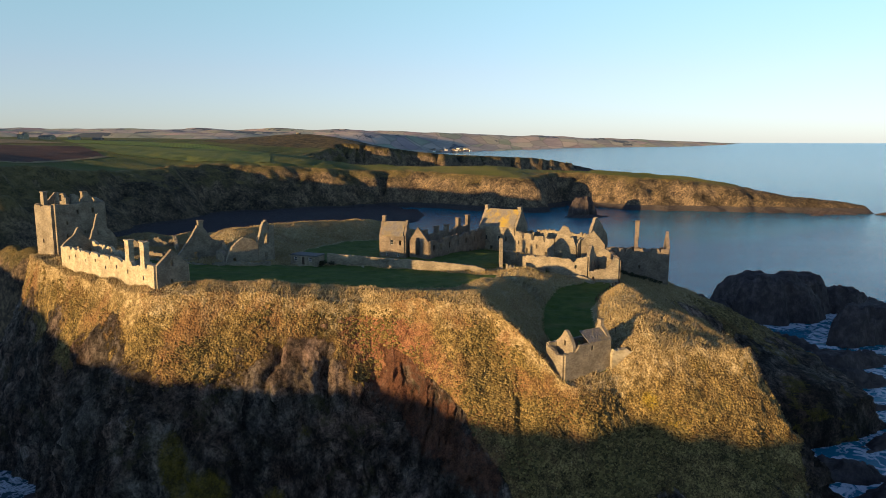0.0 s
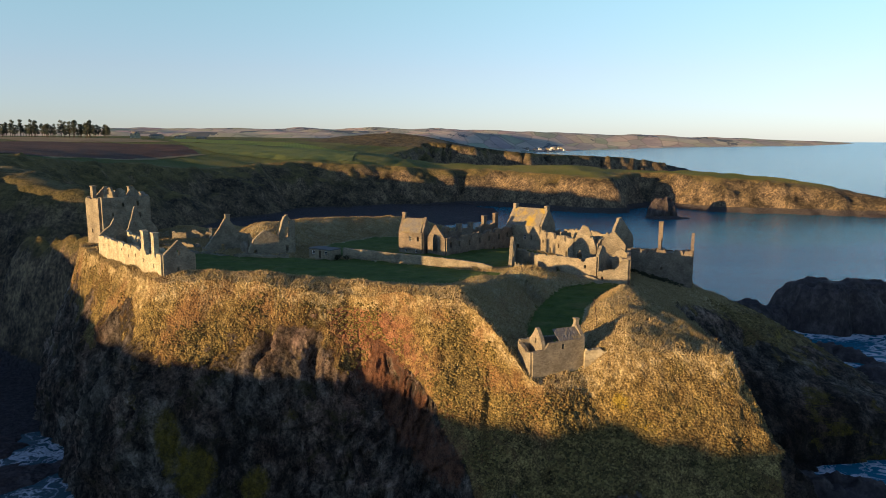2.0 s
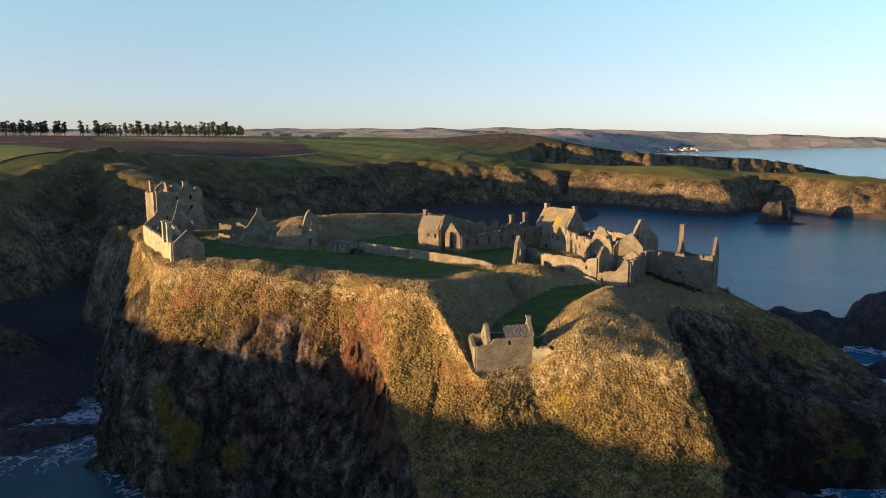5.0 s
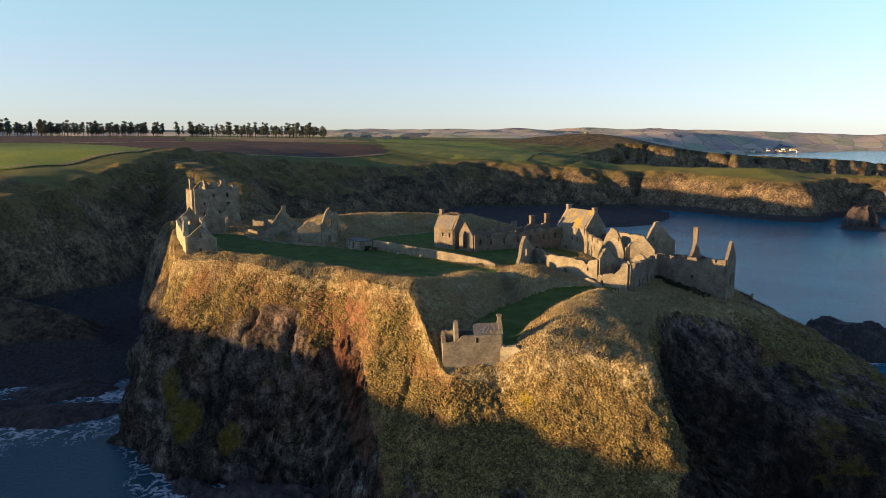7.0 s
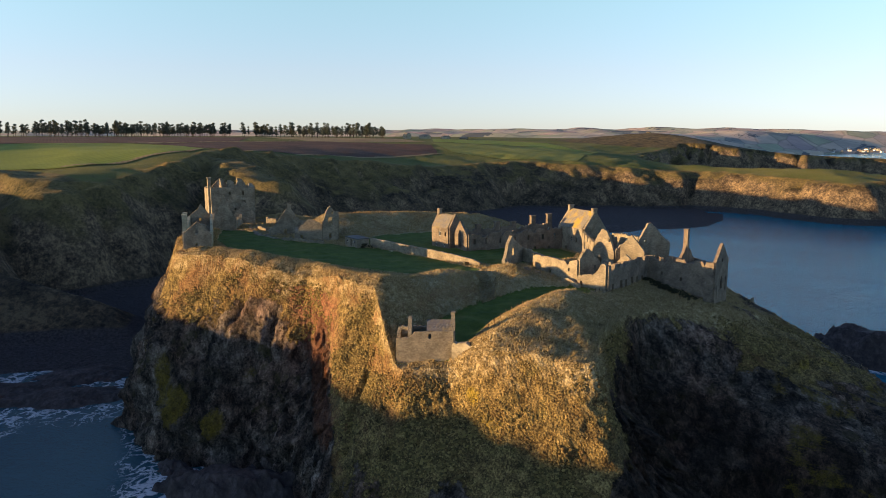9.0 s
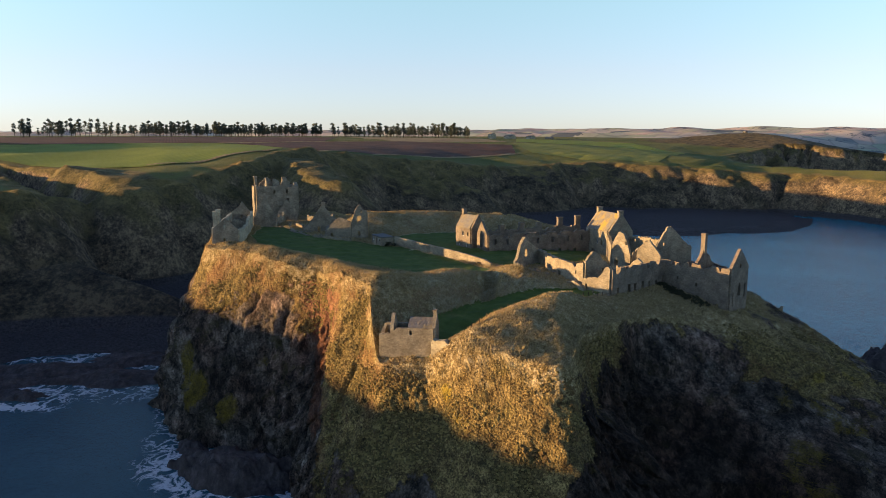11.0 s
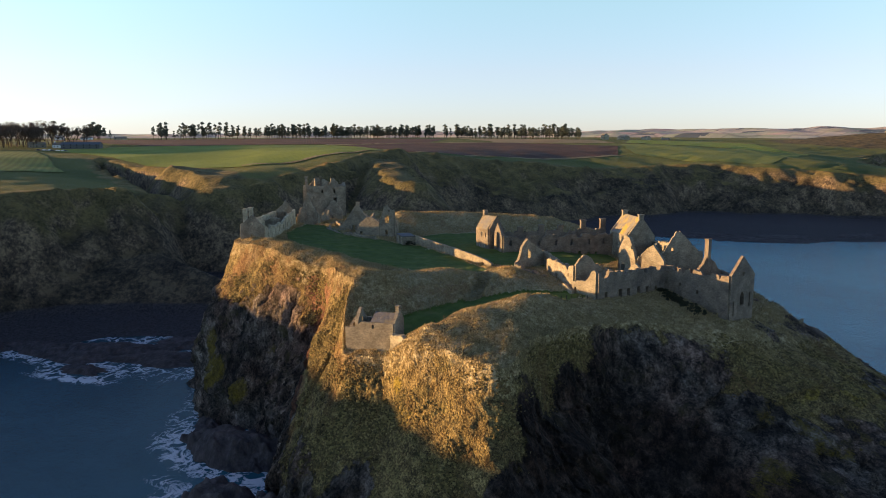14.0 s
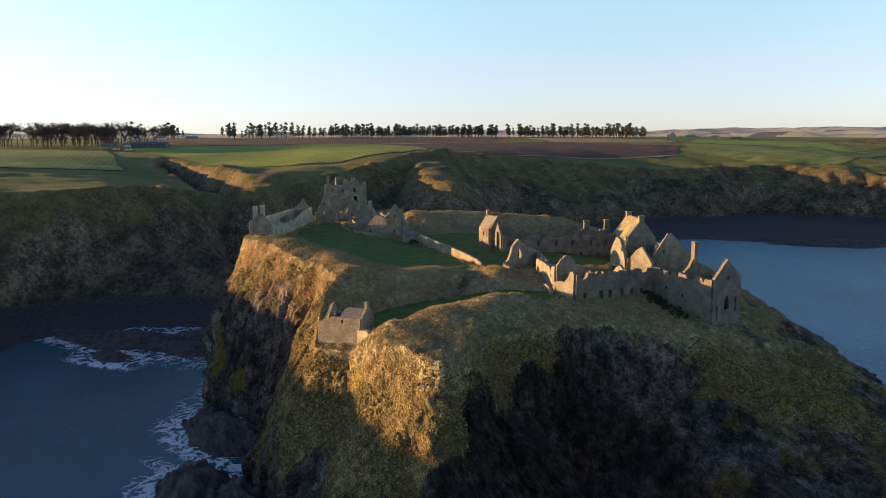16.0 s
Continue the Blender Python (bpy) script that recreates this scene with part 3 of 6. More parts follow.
def build_headland(columns=1700, inner=95, outer=225):
    ang = np.linspace(-np.pi, np.pi, columns, endpoint=False)
    r_rim, z_rim = polar_line(RIM, CENTRE, ang)
    (r_mid,), (r_low,) = polar_line(MIDDLE, CENTRE, ang), polar_line(LOWER, CENTRE, ang)
    r_base = r_low + 3.5 + 7 * smooth(-1.35, -0.9, ang) * (1 - smooth(1.9, 2.4, ang)) + 1.2 * vnoise(ang * 9, 0, 0, 5)
    rows = []
    cx, cy = np.cos(ang), np.sin(ang)
    for k in range(inner):
        f = 0.0004 + 0.9996 * (k / inner)
        r = r_rim * f
        X, Y = CENTRE[0] + r * cx, CENTRE[1] + r * cy
        z = top_height(X, Y)
        z = z + 1.1 * fbm(X / 8, Y / 8, 0, 3, 57) * smooth(0.72, 0.95, f) * (1 - mown(X, Y))
        near = smooth(0.9, 1.0, f)
        z = z * (1 - near) + (z_rim * 0.5 + z * 0.5) * near
        rows.append((X, Y, z, np.zeros(columns)))
    Xr, Yr = CENTRE[0] + r_rim * cx, CENTRE[1] + r_rim * cy
    ztop = z_rim * 0.5 + top_height(Xr, Yr) * 0.5 + 1.1 * fbm(Xr / 8, Yr / 8, 0, 3, 57)
    for k in range(outer):
        f = k / (outer - 1)
        # height falls from the rim to below the water; radius follows the outlines
        z = ztop + (-4 - ztop) * f
        r = np.where(z > 28, r_rim + (r_mid - r_rim) * np.maximum((ztop - z) / (ztop - 28), 0) ** 1.15,
                     np.where(z > 10, r_mid + (r_low - r_mid) * (28 - z) / 18, r_low + (r_base - r_low) * np.maximum((10 - z) / 14, 0) ** 1.3))
        rows.append((CENTRE[0] + r * cx, CENTRE[1] + r * cy, z, np.full(columns, f)))
    P = np.stack([np.stack(row[:3], -1) for row in rows])
    F = np.stack([row[3] for row in rows])
    X, Y, Z = P[..., 0].copy(), P[..., 1].copy(), P[..., 2].copy()
    # where turf and scrub give way to bare rock
    low = 6.5 * smooth(57, 64, X) * smooth(158, 172, Y) * (1 - smooth(196, 212, Y)) - 12 * smooth(78, 92, X) * smooth(188, 204, Y) + 39 - 25 * smooth(-4, 4, X - np.interp(Z, [20, 31, 43, 50], [11, 6, -13, -20])) * (1 - smooth(160, 190, Y)) - 5 * smooth(40, 60, X) * smooth(150, 190, Y) + 20 * smooth(58, 65, X) * (1 - smooth(155, 205, Y)) * smooth(142, 149, Y) + 18 * smooth(72, 76, X) * smooth(126, 136, Y) * (1 - smooth(142, 149, Y))
    veg = smooth(-8, 7, Z - low + 8 * fbm(X / 9, Y / 9, Z / 12, 3, 61))
    bare = 1 - veg
    slope = smooth(0.0, 0.4, F)
    # buttresses and clefts of the whole cliff; the sunlit mound is smoother
    calm = 1 - 0.75 * smooth(28, 36, X) * smooth(70, 62, X) * (1 - smooth(152, 160, Y)) * smooth(8, 18, Z)
    push = slope * calm * (2.0 * fbm(X / 14, Y / 14, Z / 40, 3, 3) + (0.6 + 0.9 * bare) * ridged(X / 7.5, Y / 7.5, Z / 30, 3, 9))
    push += 3.6 * slope * (ridged(X / 15, Y / 15, Z / 75, 2, 19) - 0.55) * smooth(58, 70, X) * smooth(150, 165, Y)
    # joints and ledges that break the rock into great upright blocks, and a few deep clefts
    wx, wy, wz = X + 2.4 * vnoise(X / 6, Y / 6, Z / 6, 121), Y + 2.4 * vnoise(X / 6, Y / 6, Z / 6, 122), Z + 3.0 * vnoise(X / 7, Y / 7, Z / 7, 123)
    a1, a2, tone = worley(wx / 7.0, wy / 7.0, wz / 11.0, 131)
    b1, b2, grit = worley(wx / 2.6, wy / 2.6, wz / 3.4, 132)
    push += slope * bare * (1.9 * (tone - 0.5) + 0.4 * np.minimum((a2 - a1) / 0.10, 1.0) - 0.3 + 0.7 * (grit - 0.5) + 0.14 * np.minimum((b2 - b1) / 0.12, 1.0))
    push += slope * bare * (0.85 * fbm(X / 3.2, Y / 3.2, Z / 3.6, 5, 21, 0.62) + 0.35 * (1 - 2 * np.abs(vnoise(X / 1.5, Y / 1.5, Z / 2.2, 23))))
    for gx, gw, depth, z0, z1 in ((-37, 0.9, 2.6, 29, 42), (-25.5, 0.8, 2.4, 27, 38), (-48, 0.7, 1.6, 30, 40), (-71, 1.2, 2.2, 22, 44), (17, 1.3, 1.8, 18, 40)):
        push -= depth * np.exp(-((X - gx + 1.5 * vnoise(Z / 5, gx, 0, 125)) / gw) ** 2) * smooth(z0 - 3, z0 + 2, Z) * smooth(z1 + 2, z1 - 3, Z) * (Y < 160)
    # a washed-out chute of red soil
    scar, _ = seg_dist(X, Y, SCAR)
    push -= 2.6 * smooth(0.02, 0.3, F) * np.exp(-(scar / 2.6) ** 2) * smooth(6, 16, Z)
    # bushy cushions on the turf slopes
    bushy = veg * smooth(0.01, 0.06, F)
    c1, c2, tall = worley(X / 1.5, Y / 1.5, Z / 1.5, 141)
    d1, d2, _ = worley(X / 0.75, Y / 0.75, Z / 0.75, 142)
    clump = (0.55 - c1) * (0.5 + 0.9 * tall) + 0.35 * (0.5 - d1) + 0.5 * vnoise(X / 4.5, Y / 4.5, Z / 4.5, 35)
    push += 0.42 * bushy * clump
    P[..., 2] += 0.34 * bushy * clump
    P[..., 0] += cx * push
    P[..., 1] += cy * push
    P[..., 2] += np.where(F > 0, 0.5 * smooth(0, 0.1, F) * fbm(X / 5, Y / 5, Z / 5, 3, 41), 0) + np.where(F < 0.3, 0.2 * fbm(X / 3.0, Y / 3.0, 0, 3, 55), 0)
    X, Y, Z = P[..., 0], P[..., 1], P[..., 2]
    d, (h,) = seg_dist(X, Y, SCAR)
    red = np.exp(-(d / (2.8 + 3.4 * smooth(33, 41, Z))) ** 2) * smooth(12, 22, Z) * (1 - smooth(46.5, 49, Z)) * smooth(0.01, 0.06, F)
    red = np.clip(red + 0.42 * np.exp(-((Z - 9) / 8.0) ** 2) * smooth(0.3, 0.5, F) * (1 - smooth(0, 20, X)), 0, 1)
    gold = np.clip(bump(X, Z, -55.5, 21, 3.0, 7.0, 1.1) + bump(X, Z, -48, 14.5, 5.0, 5.5, 1.15) + bump(X, Z, -35, 11.5, 3.2, 4.5, 0.95) + bump(X, Z, -30, 24, 3, 3, 0.55), 0, 1) * (Y < 165) * smooth(0.1, 0.3, F)
    gold = np.maximum(gold, np.clip(bump(X, Z, 42.5, 34, 2.5, 2.5, 0.8) + bump(X, Z, 48, 30, 4, 2, 0.7), 0, 1) * (Y < 150) * smooth(0.03, 0.1, F))
    gold = np.maximum(gold, 0.54 * smooth(80, 90, X) * (Y > 188) * (Y < 245) * smooth(36, 27, Z) * smooth(0.05, 0.55, fbm(X / 5, Y / 5, Z / 5, 3, 161)) * smooth(0.05, 0.15, F))
    # darker rock of the east face and gully, with their shade painted in
    east_shade = smooth(57, 66, X + 4 * vnoise(X / 9, Y / 9, Z / 9, 151)) * smooth(142, 150, Y + 1.2 * np.maximum(X - 68, 0)) * (1 - smooth(191, 208, Y + 0.25 * Z))
    lawn = mown(X, Y) * (F < 0.02)
    crack = bare * (1 - np.minimum((a2 - a1) / 0.07, 1.0)) * smooth(-0.3, 0.3, vnoise(X / 8, Y / 8, Z / 8, 127))
    ob = sheet("ground_headland", P, wrap=True, values={"fall": F, "veg": veg, "red": red, "gold": gold, "lawn": lawn, "east_shade": east_shade, "crack": crack, "bank": np.maximum(smooth(200, 210, Y), smooth(4, 12, X) * smooth(158, 164, Y)) * (X < 48) * (F < 0.02)})
    return ob, P, F, veg, lawn


LAWN = [(-78, 176), (-66, 170), (-52, 168), (-30, 171), (-10, 172), (6, 177), (14, 186), (15, 193), (-5, 199), (-30, 203), (-46, 201), (-52, 195), (-64, 193), (-72, 196), (-90, 200), (-98, 196)]
LAWN_BACK = [(-46, 210), (-30, 205), (-16, 204), (4, 200), (14, 202), (22, 216), (28, 232), (24, 246), (12, 254), (4, 262), (-14, 262), (-34, 246), (-44, 228)]


def mown(X, Y):
    """Where the grass is kept short."""
    a = inside(X, Y, LAWN) | inside(X, Y, LAWN_BACK)
    d, _ = seg_dist(X, Y, LAWN_LINE[2:])
    e, _ = seg_dist(X, Y, [(30, 214), (46, 210), (48, 224)])
    return (a | ((d < 6.2) & (X < 48)) | ((e < 8) & (X < 48.5))).astype(float)


headland, HP, HF, HVEG, HLAWN = build_headland()
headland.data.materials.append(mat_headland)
tagged(headland, "grass-topped sea cliff headland of dark conglomerate rock", "headland", kind="structure")


def ground(x, y):
    return float(top_height(np.array([float(x)]), np.array([float(y)]))[0])


# ---- the mainland ----
# rim of the cliffs: x, y, height of the rim, width of the fall
COAST = [(-60, -420, 55, 45), (-100, -160, 55, 45), (-165, -82, 55, 45), (-228, -6, 56, 45), (-262, 70, 59, 45), (-268, 136, 60, 46), (-276, 172, 57, 46), (-308, 200, 53, 42), (-380, 205, 58, 22), (-460, 214, 62, 14), (-540, 232, 70, 8),
         (-460, 236, 64, 14), (-380, 250, 64, 24), (-315, 250, 62, 38), (-285, 275, 58, 50), (-322, 330, 66, 60), (-345, 400, 74, 80), (-368, 440, 76, 90), (-392, 510, 72, 95), (-366, 600, 62, 80), (-324, 706, 52, 70)]
COAST += [(-300, 790, 54, 60), (-263, 835, 56, 55), (-205, 850, 53, 50), (-150, 875, 49, 45), (-80, 925, 44, 45), (0, 905, 42, 32), (80, 850, 38, 20), (112, 845, 38, 20), (120, 900, 40, 25), (150, 950, 40, 25),
          (200, 935, 40, 28), (230, 890, 38, 26), (300, 880, 34, 30), (360, 872, 26, 30), (430, 850, 15, 22), (498, 835, 10, 14), (440, 880, 12, 25), (330, 920, 34, 30), (240, 975, 40, 30), (100, 995, 42, 35), (0, 1000, 44, 35), (-100, 1015, 46, 35), (-175, 1085, 50, 40)]
COAST += [(-225, 1200, 54, 40), (-230, 1340, 62, 40), (-185, 1445, 72, 42), (-90, 1490, 60, 40), (0, 1550, 52, 36), (80, 1620, 47, 34), (150, 1680, 43, 32), (230, 1740, 39, 30), (300, 1800, 30, 30), (405, 1920, 6, 20), (300, 1960, 24, 40), (150, 2050, 30, 60), (0, 2250, 30, 80), (-250, 2600, 20, 120), (-900, 3200, 20, 150)]
LAND = COAST + [(-5000, 5000, 0, 0), (-5000, -5000, 0, 0), (-60, -5000, 0, 0)]


# grassy noses that stand out from the slope: x, y, height
SPURS = [[(-335, 405, 70), (-295, 388, 67), (-256, 364, 61.5), (-238, 362, 57)], [(-385, 252, 67), (-335, 254, 63), (-312, 250, 61), (-294, 243, 57)]]


def land_height(X, Y):
    d, (zr, w) = seg_blend(X, Y, COAST)
    land = inside(X, Y, LAND)
    wob = 11 * fbm(X / 60, Y / 60, 0, 3, 71) + (5 + 5 * smooth(800, 900, Y) + 6 * smooth(1200, 1400, Y)) * ridged(X / 30, Y / 30, 0, 3, 73) + 22 * smooth(1250, 1400, Y) * ridged(X / 62, Y / 62, 0, 1, 75)
    s = np.where(land, -d, d) + wob * smooth(2, 40, w) * 0.8
    inland = np.maximum(-s, 0)
    plain = zr + (89.5 - zr) * (1 - 0.85 * smooth(-290, -150, X) * smooth(1330, 1440, Y)) * (1 - np.exp(-inland / 300)) * smooth(-200, 100, Y + 0 * X) + 0.45 * fbm(X / 170, Y / 170, 0, 2, 77) * smooth(10, 120, inland)
    plain = plain + bump(X, Y, -335, 1620, 125, 120, 17, -15) + bump(X, Y, -200, 1560, 110, 80, 9, -20)
    f = np.clip(s / np.maximum(w, 4), 0, 1.6)
    fall = np.where(f < 1, 1 - 0.25 * f - 0.75 * f ** 1.35, -0.05 - 0.2 * (f - 1))
    beach = np.where(((X < -90) & (Y < 730)) | ((X < -55) & (Y > 500) & (Y < 880)), 3.2 - np.where(Y > 500, 0.034, 0.065) * np.maximum(s - w, 0), -9.0)
    z = np.where(s <= 0, plain, np.maximum(zr * fall, np.where(s > 0.7 * w, beach, -9.0)))
    for spur in SPURS:
        d, (h,) = seg_dist(X, Y, spur)
        z = np.where(s > -4, np.maximum(z, h - (np.maximum(d - 9, 0) / 2.6) ** 1.5), z)
    d, (h,) = seg_dist(X, Y, [(-178, 250, 44), (-155, 238, 49), (-132, 226, 49)])
    z = np.maximum(z, h - (np.maximum(d - 1, 0) / 1.4) ** 1.6)
    return z, s, w


def axis(*runs):
    return np.concatenate([np.arange(a, b, step) for a, b, step in runs])


ax = axis((-4800, -1400, 60), (-1400, -560, 14), (-560, -130, 3.6), (-130, 130, 6), (130, 520, 4.5), (520, 900, 40))
ay = axis((-700, -150, 14), (-150, 60, 7), (60, 560, 3.6), (560, 980, 4.2), (980, 1400, 9), (1400, 1800, 7), (1800, 2300, 22), (2300, 4000, 60))
GX, GY = np.meshgrid(ax, ay)
GZ, GS, GW = land_height(GX, GY)
slope_zone = smooth(-6, 4, GS)
for spur in SPURS:
    slope_zone = slope_zone * (0.25 + 0.75 * smooth(6, 16, seg_dist(GX, GY, spur)[0]))
GZ = GZ + slope_zone * smooth(0.5, 14, GZ) * (2.4 * fbm(GX / 17, GY / 17, 0, 4, 81, 0.55) + 2.2 * ridged(GX / 26, GY / 26, 0, 3, 83) + 1.2 * fbm(GX / 6, GY / 6, 0, 2, 85))
# the dark shingle beaches and rock shelves under the ravine and round the bay
BEACHES = [[(-300, 40), (-232, 78), (-196, 98), (-178, 128), (-156, 152), (-128, 172), (-112, 196), (-160, 246), (-300, 246)],
           [(-330, 720), (-262, 650), (-165, 640), (-86, 678), (-50, 704), (-26, 742), (-24, 800), (-34, 864), (-150, 900), (-300, 830)]]
for beach in BEACHES:
    d, _ = seg_dist(GX, GY, beach + beach[:1])
    d = np.where(inside(GX, GY, beach), d, -d)
    GZ = np.maximum(GZ, np.where(d > -18, np.where(d > 0, np.minimum(0.5 + 0.07 * d, 4.5) + (0.55 * np.maximum(d - 30, 0) if beach is BEACHES[0] else 0.0), 0.5 + 0.22 * d) + 0.35 * fbm(GX / 7, GY / 7, 0, 3, 87) * smooth(26, 4, d), -9))
GZ = np.maximum(GZ, -6)
mainland = sheet("ground_mainland", np.stack([GX, GY, GZ], -1), values={"shore": GS, "turf": smooth(24, 8, np.minimum(*(seg_dist(GX, GY, spur)[0] for spur in SPURS))) * smooth(44, 52, GZ), "heath": smooth(6, -2, GS) * np.clip(bump(GX, GY, -335, 1610, 170, 190, 1.6, -15) + bump(GX, GY, -200, 1560, 150, 110, 1.5, -20) + bump(GX, GY, 60, 1720, 200, 130, 1.2, 40), 0, 1)})
mainland.data.materials.append(mat_mainland)
tagged(mainland, "farmland ending in tall grassy sea cliffs round a bay", "land", kind="structure")

# ---- rocks in the sea ----
# x, y, half length, half width, height, turn
ROCKS = [(161, 342, 27, 20, 20.5, 20), (184, 350, 13, 12, 19, 0), (204, 356, 22, 12, 11, 10), (190, 303, 26, 15, 15, 35), (116, 333, 26, 13, 11.5, 10), (143, 290, 16, 7, 5, -10), (150, 262, 30, 8, 6, 15), (118, 236, 24, 9, 7, -20),
         (134, 240, 30, 8, 6, 10), (118, 218, 26, 8, 6, 5), (130, 192, 12, 5, 3, 30), (106, 173, 14, 6, 4, -25), (92, 172, 10, 6, 5, 0), (112, 160, 16, 6, 4, 20)]
ROCKS += [(10, 107, 13, 9, 7, 20), (-17, 125, 21, 9, 7, 18), (28, 112, 15, 9, 8, 10), (-42, 127, 9, 4, 2.5, 0), (-164, 108, 30, 10, 2.6, 22), (-146, 124, 34, 15, 3.4, 34), (-118, 142, 30, 13, 2.8, 42), (-126, 112, 13, 6, 2.0, 25), (-132, 158, 24, 14, 2.6, 50), (-184, 93, 8, 5, 2.2, 10), (-196, 92, 5, 3, 1.8, 10)]
ROCKS += [(159, 795, 14, 12, 21, 0), (164, 786, 28, 16, 2.6, 0), (-165, 632, 72, 20, 3.0, 28), (-105, 668, 70, 24, 3.2, 42), (-62, 728, 62, 26, 3.0, 62), (-52, 790, 50, 24, 2.6, 70), (395, 835, 30, 8, 3, 5), (455, 820, 36, 7, 4, -8), (520, 812, 20, 6, 3, 0), (430, 802, 12, 4, 2, 0)]


def make_rock(x, y, a, b, h, turn, seed):
    n, m = 26, 64
    ang = np.linspace(0, 2 * np.pi, m, endpoint=False)[None, :]
    f = np.linspace(0, 1, n)[:, None]
    r = f ** (0.62 if h > 5 else 0.8)
    wob = 1 + 0.30 * fbm(np.cos(ang) * 1.4 + seed, np.sin(ang) * 1.4, 0, 3, seed)
    u, v = a * r * wob * np.cos(ang), b * r * wob * np.sin(ang)
    z = h * (1 - f ** (2.6 if h > 9 else 1.7)) - 1.5 * f + 0 * ang
    size = min(b, 14) / 3
    k = 0.48 * min(h, 10) * smooth(0, 0.3, f)
    z = z + 0.5 * k * fbm(u / size, v / size, z / 4, 4, seed + 3) + 0.35 * k * ridged(u / (size * 1.6), v / (size * 1.6), seed, 2, seed + 9) * (1 - f)
    c, s = math.cos(radians(turn)), math.sin(radians(turn))
    P = np.stack([x + u * c - v * s, y + u * s + v * c, z], -1)
    ob = sheet("sea_rock", P, wrap=True)
    ob.data.materials.append(mat_rock)
    return tagged(ob, "big dark sea stack of bare rock" if h > 20 else "low wet dark rock awash in the sea", "rock", group="rocks in the sea")


for k, row in enumerate(ROCKS):
    make_rock(*row, 100 + k)

# ---- the sea ----
wx = axis((-4900, -400, 150), (-400, -230, 12), (-230, 330, 2.4), (330, 620, 14), (620, 4960, 150))
wy = axis((-4900, -100, 150), (-100, 60, 12), (60, 440, 2.4), (440, 860, 10), (860, 4960, 100))
WX, WY = np.meshgrid(wx, wy)
WD = np.hypot(WX, WY)
WZ = np.where(WD > 2300, (np.minimum(WD, 4900) - 2300) ** 2 / 2600 ** 2 * 60, 0.0)
wa = np.arctan2(WY - CENTRE[1], WX - CENTRE[0])
(low_r,) = polar_line(LOWER, CENTRE, np.linspace(-np.pi, np.pi, 720))
off = np.hypot(WX - CENTRE[0], WY - CENTRE[1]) - np.interp(wa, np.linspace(-np.pi, np.pi, 720), low_r) - 4 - 4 * smooth(-1.35, -0.9, wa)
foam = 0.52 * np.exp(-(np.maximum(off, 0) / 3.4) ** 2)
for x, y, a, b, h, turn in [row for row in ROCKS if row[1] < 600]:
    c, s = math.cos(radians(turn)), math.sin(radians(turn))
    u, v = ((WX - x) * c + (WY - y) * s) / (a + 2), (-(WX - x) * s + (WY - y) * c) / (b + 2)
    q = np.hypot(u, v)
    foam = np.maximum(foam, (0.58 if h < 4 else 0.72) * np.exp(-((q - 1.0) * min(b, 12) / 4.5) ** 2))
foam = np.maximum(foam, 0.55 * bump(WX, WY, 165, 290, 32, 22, 1.0, 20))
foam = np.maximum(foam, 0.7 * bump(WX, WY, 122, 186, 18, 9, 1.0, 10))
foam = np.maximum(foam, 1.0 * bump(WX, WY, -118, 106, 22, 4.0, 1.0, 32))
foam = np.maximum(foam, 0.5 * bump(WX, WY, -96, 136, 22, 10, 1.0, 50))
foam = np.maximum(foam, 0.6 * bump(WX, WY, -14, 104, 9, 4, 1.0, 20))
# water colour brightens to the north-east, in place of reflected sky
sea = sheet("water_sea", np.stack([WX, WY, WZ], -1), values={"foam": foam, "lit_sea": smooth(-70, 110, 0.75 * WX + 0.5 * (WY - 150))})
sea.data.materials.append(mat_sea)
tagged(sea, "calm blue-grey sea with white foam at the rocks", "sea", kind="structure")

# ---- far hills ----
ha = np.linspace(radians(60), radians(200), 420)
hr = np.linspace(1600, 4850, 90)
HA, HR = np.meshgrid(ha, hr)
coast_r = np.interp(np.degrees(ha), [60, 66, 70, 76, 84, 88, 91, 95, 100, 110, 200], [6000, 4400, 4200, 4100, 3900, 3700, 3500, 2900, 2400, 1500, 1500])
HX, HY = HR * np.cos(HA), HR * np.sin(HA)
over = HR - coast_r[None, :]
crest = np.interp(np.degrees(ha), [60, 66, 75, 84, 95, 110, 125, 140, 160, 200], [55, 100, 124, 140, 150, 158, 160, 150, 140, 130])[None, :]
hz = smooth(-30, 40, over) * 26 + smooth(40, 900, over) * (np.interp(HR, [1600, 2600, 4700], [0.50, 0.56, 0.72]) * crest - 26)
deg = np.degrees(HA)
for ridge_r, share, width, seed in ((2500, 0.10, 150, 91), (3100, 0.16, 190, 92), (3750, 0.22, 220, 93), (4450, 0.30, 260, 94)):
    wave = 0.8 + 0.34 * fbm(deg / 6, seed, 0, 3, seed)
    hz = hz + smooth(100, 700, over) * 0.62 * share * crest * wave * np.exp(-((HR - ridge_r - 160 * vnoise(deg / 6, seed, 3, seed)) / width) ** 2)
hz = hz + smooth(100, 900, over) * 5 * fbm(HX / 160, HY / 160, 0, 3, 95)
hz = np.where(over < -30, -20, hz)
hz = np.where((HR < 2500) & (over > 0), np.minimum(hz, 86), hz)
hills = sheet("backdrop_hills", np.stack([HX, HY, hz], -1))
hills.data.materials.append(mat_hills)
tagged(hills, "low rolling hills of moor, stubble and pasture far off", "hills", kind="structure")

# ---- fields ----
def resample(points, n):
    p = np.array(points, float)
    d = np.concatenate([[0], np.cumsum(np.hypot(*np.diff(p, axis=0).T))])
    t = np.linspace(0, d[-1], n)
    return np.stack([np.interp(t, d, p[:, 0]), np.interp(t, d, p[:, 1])], -1)


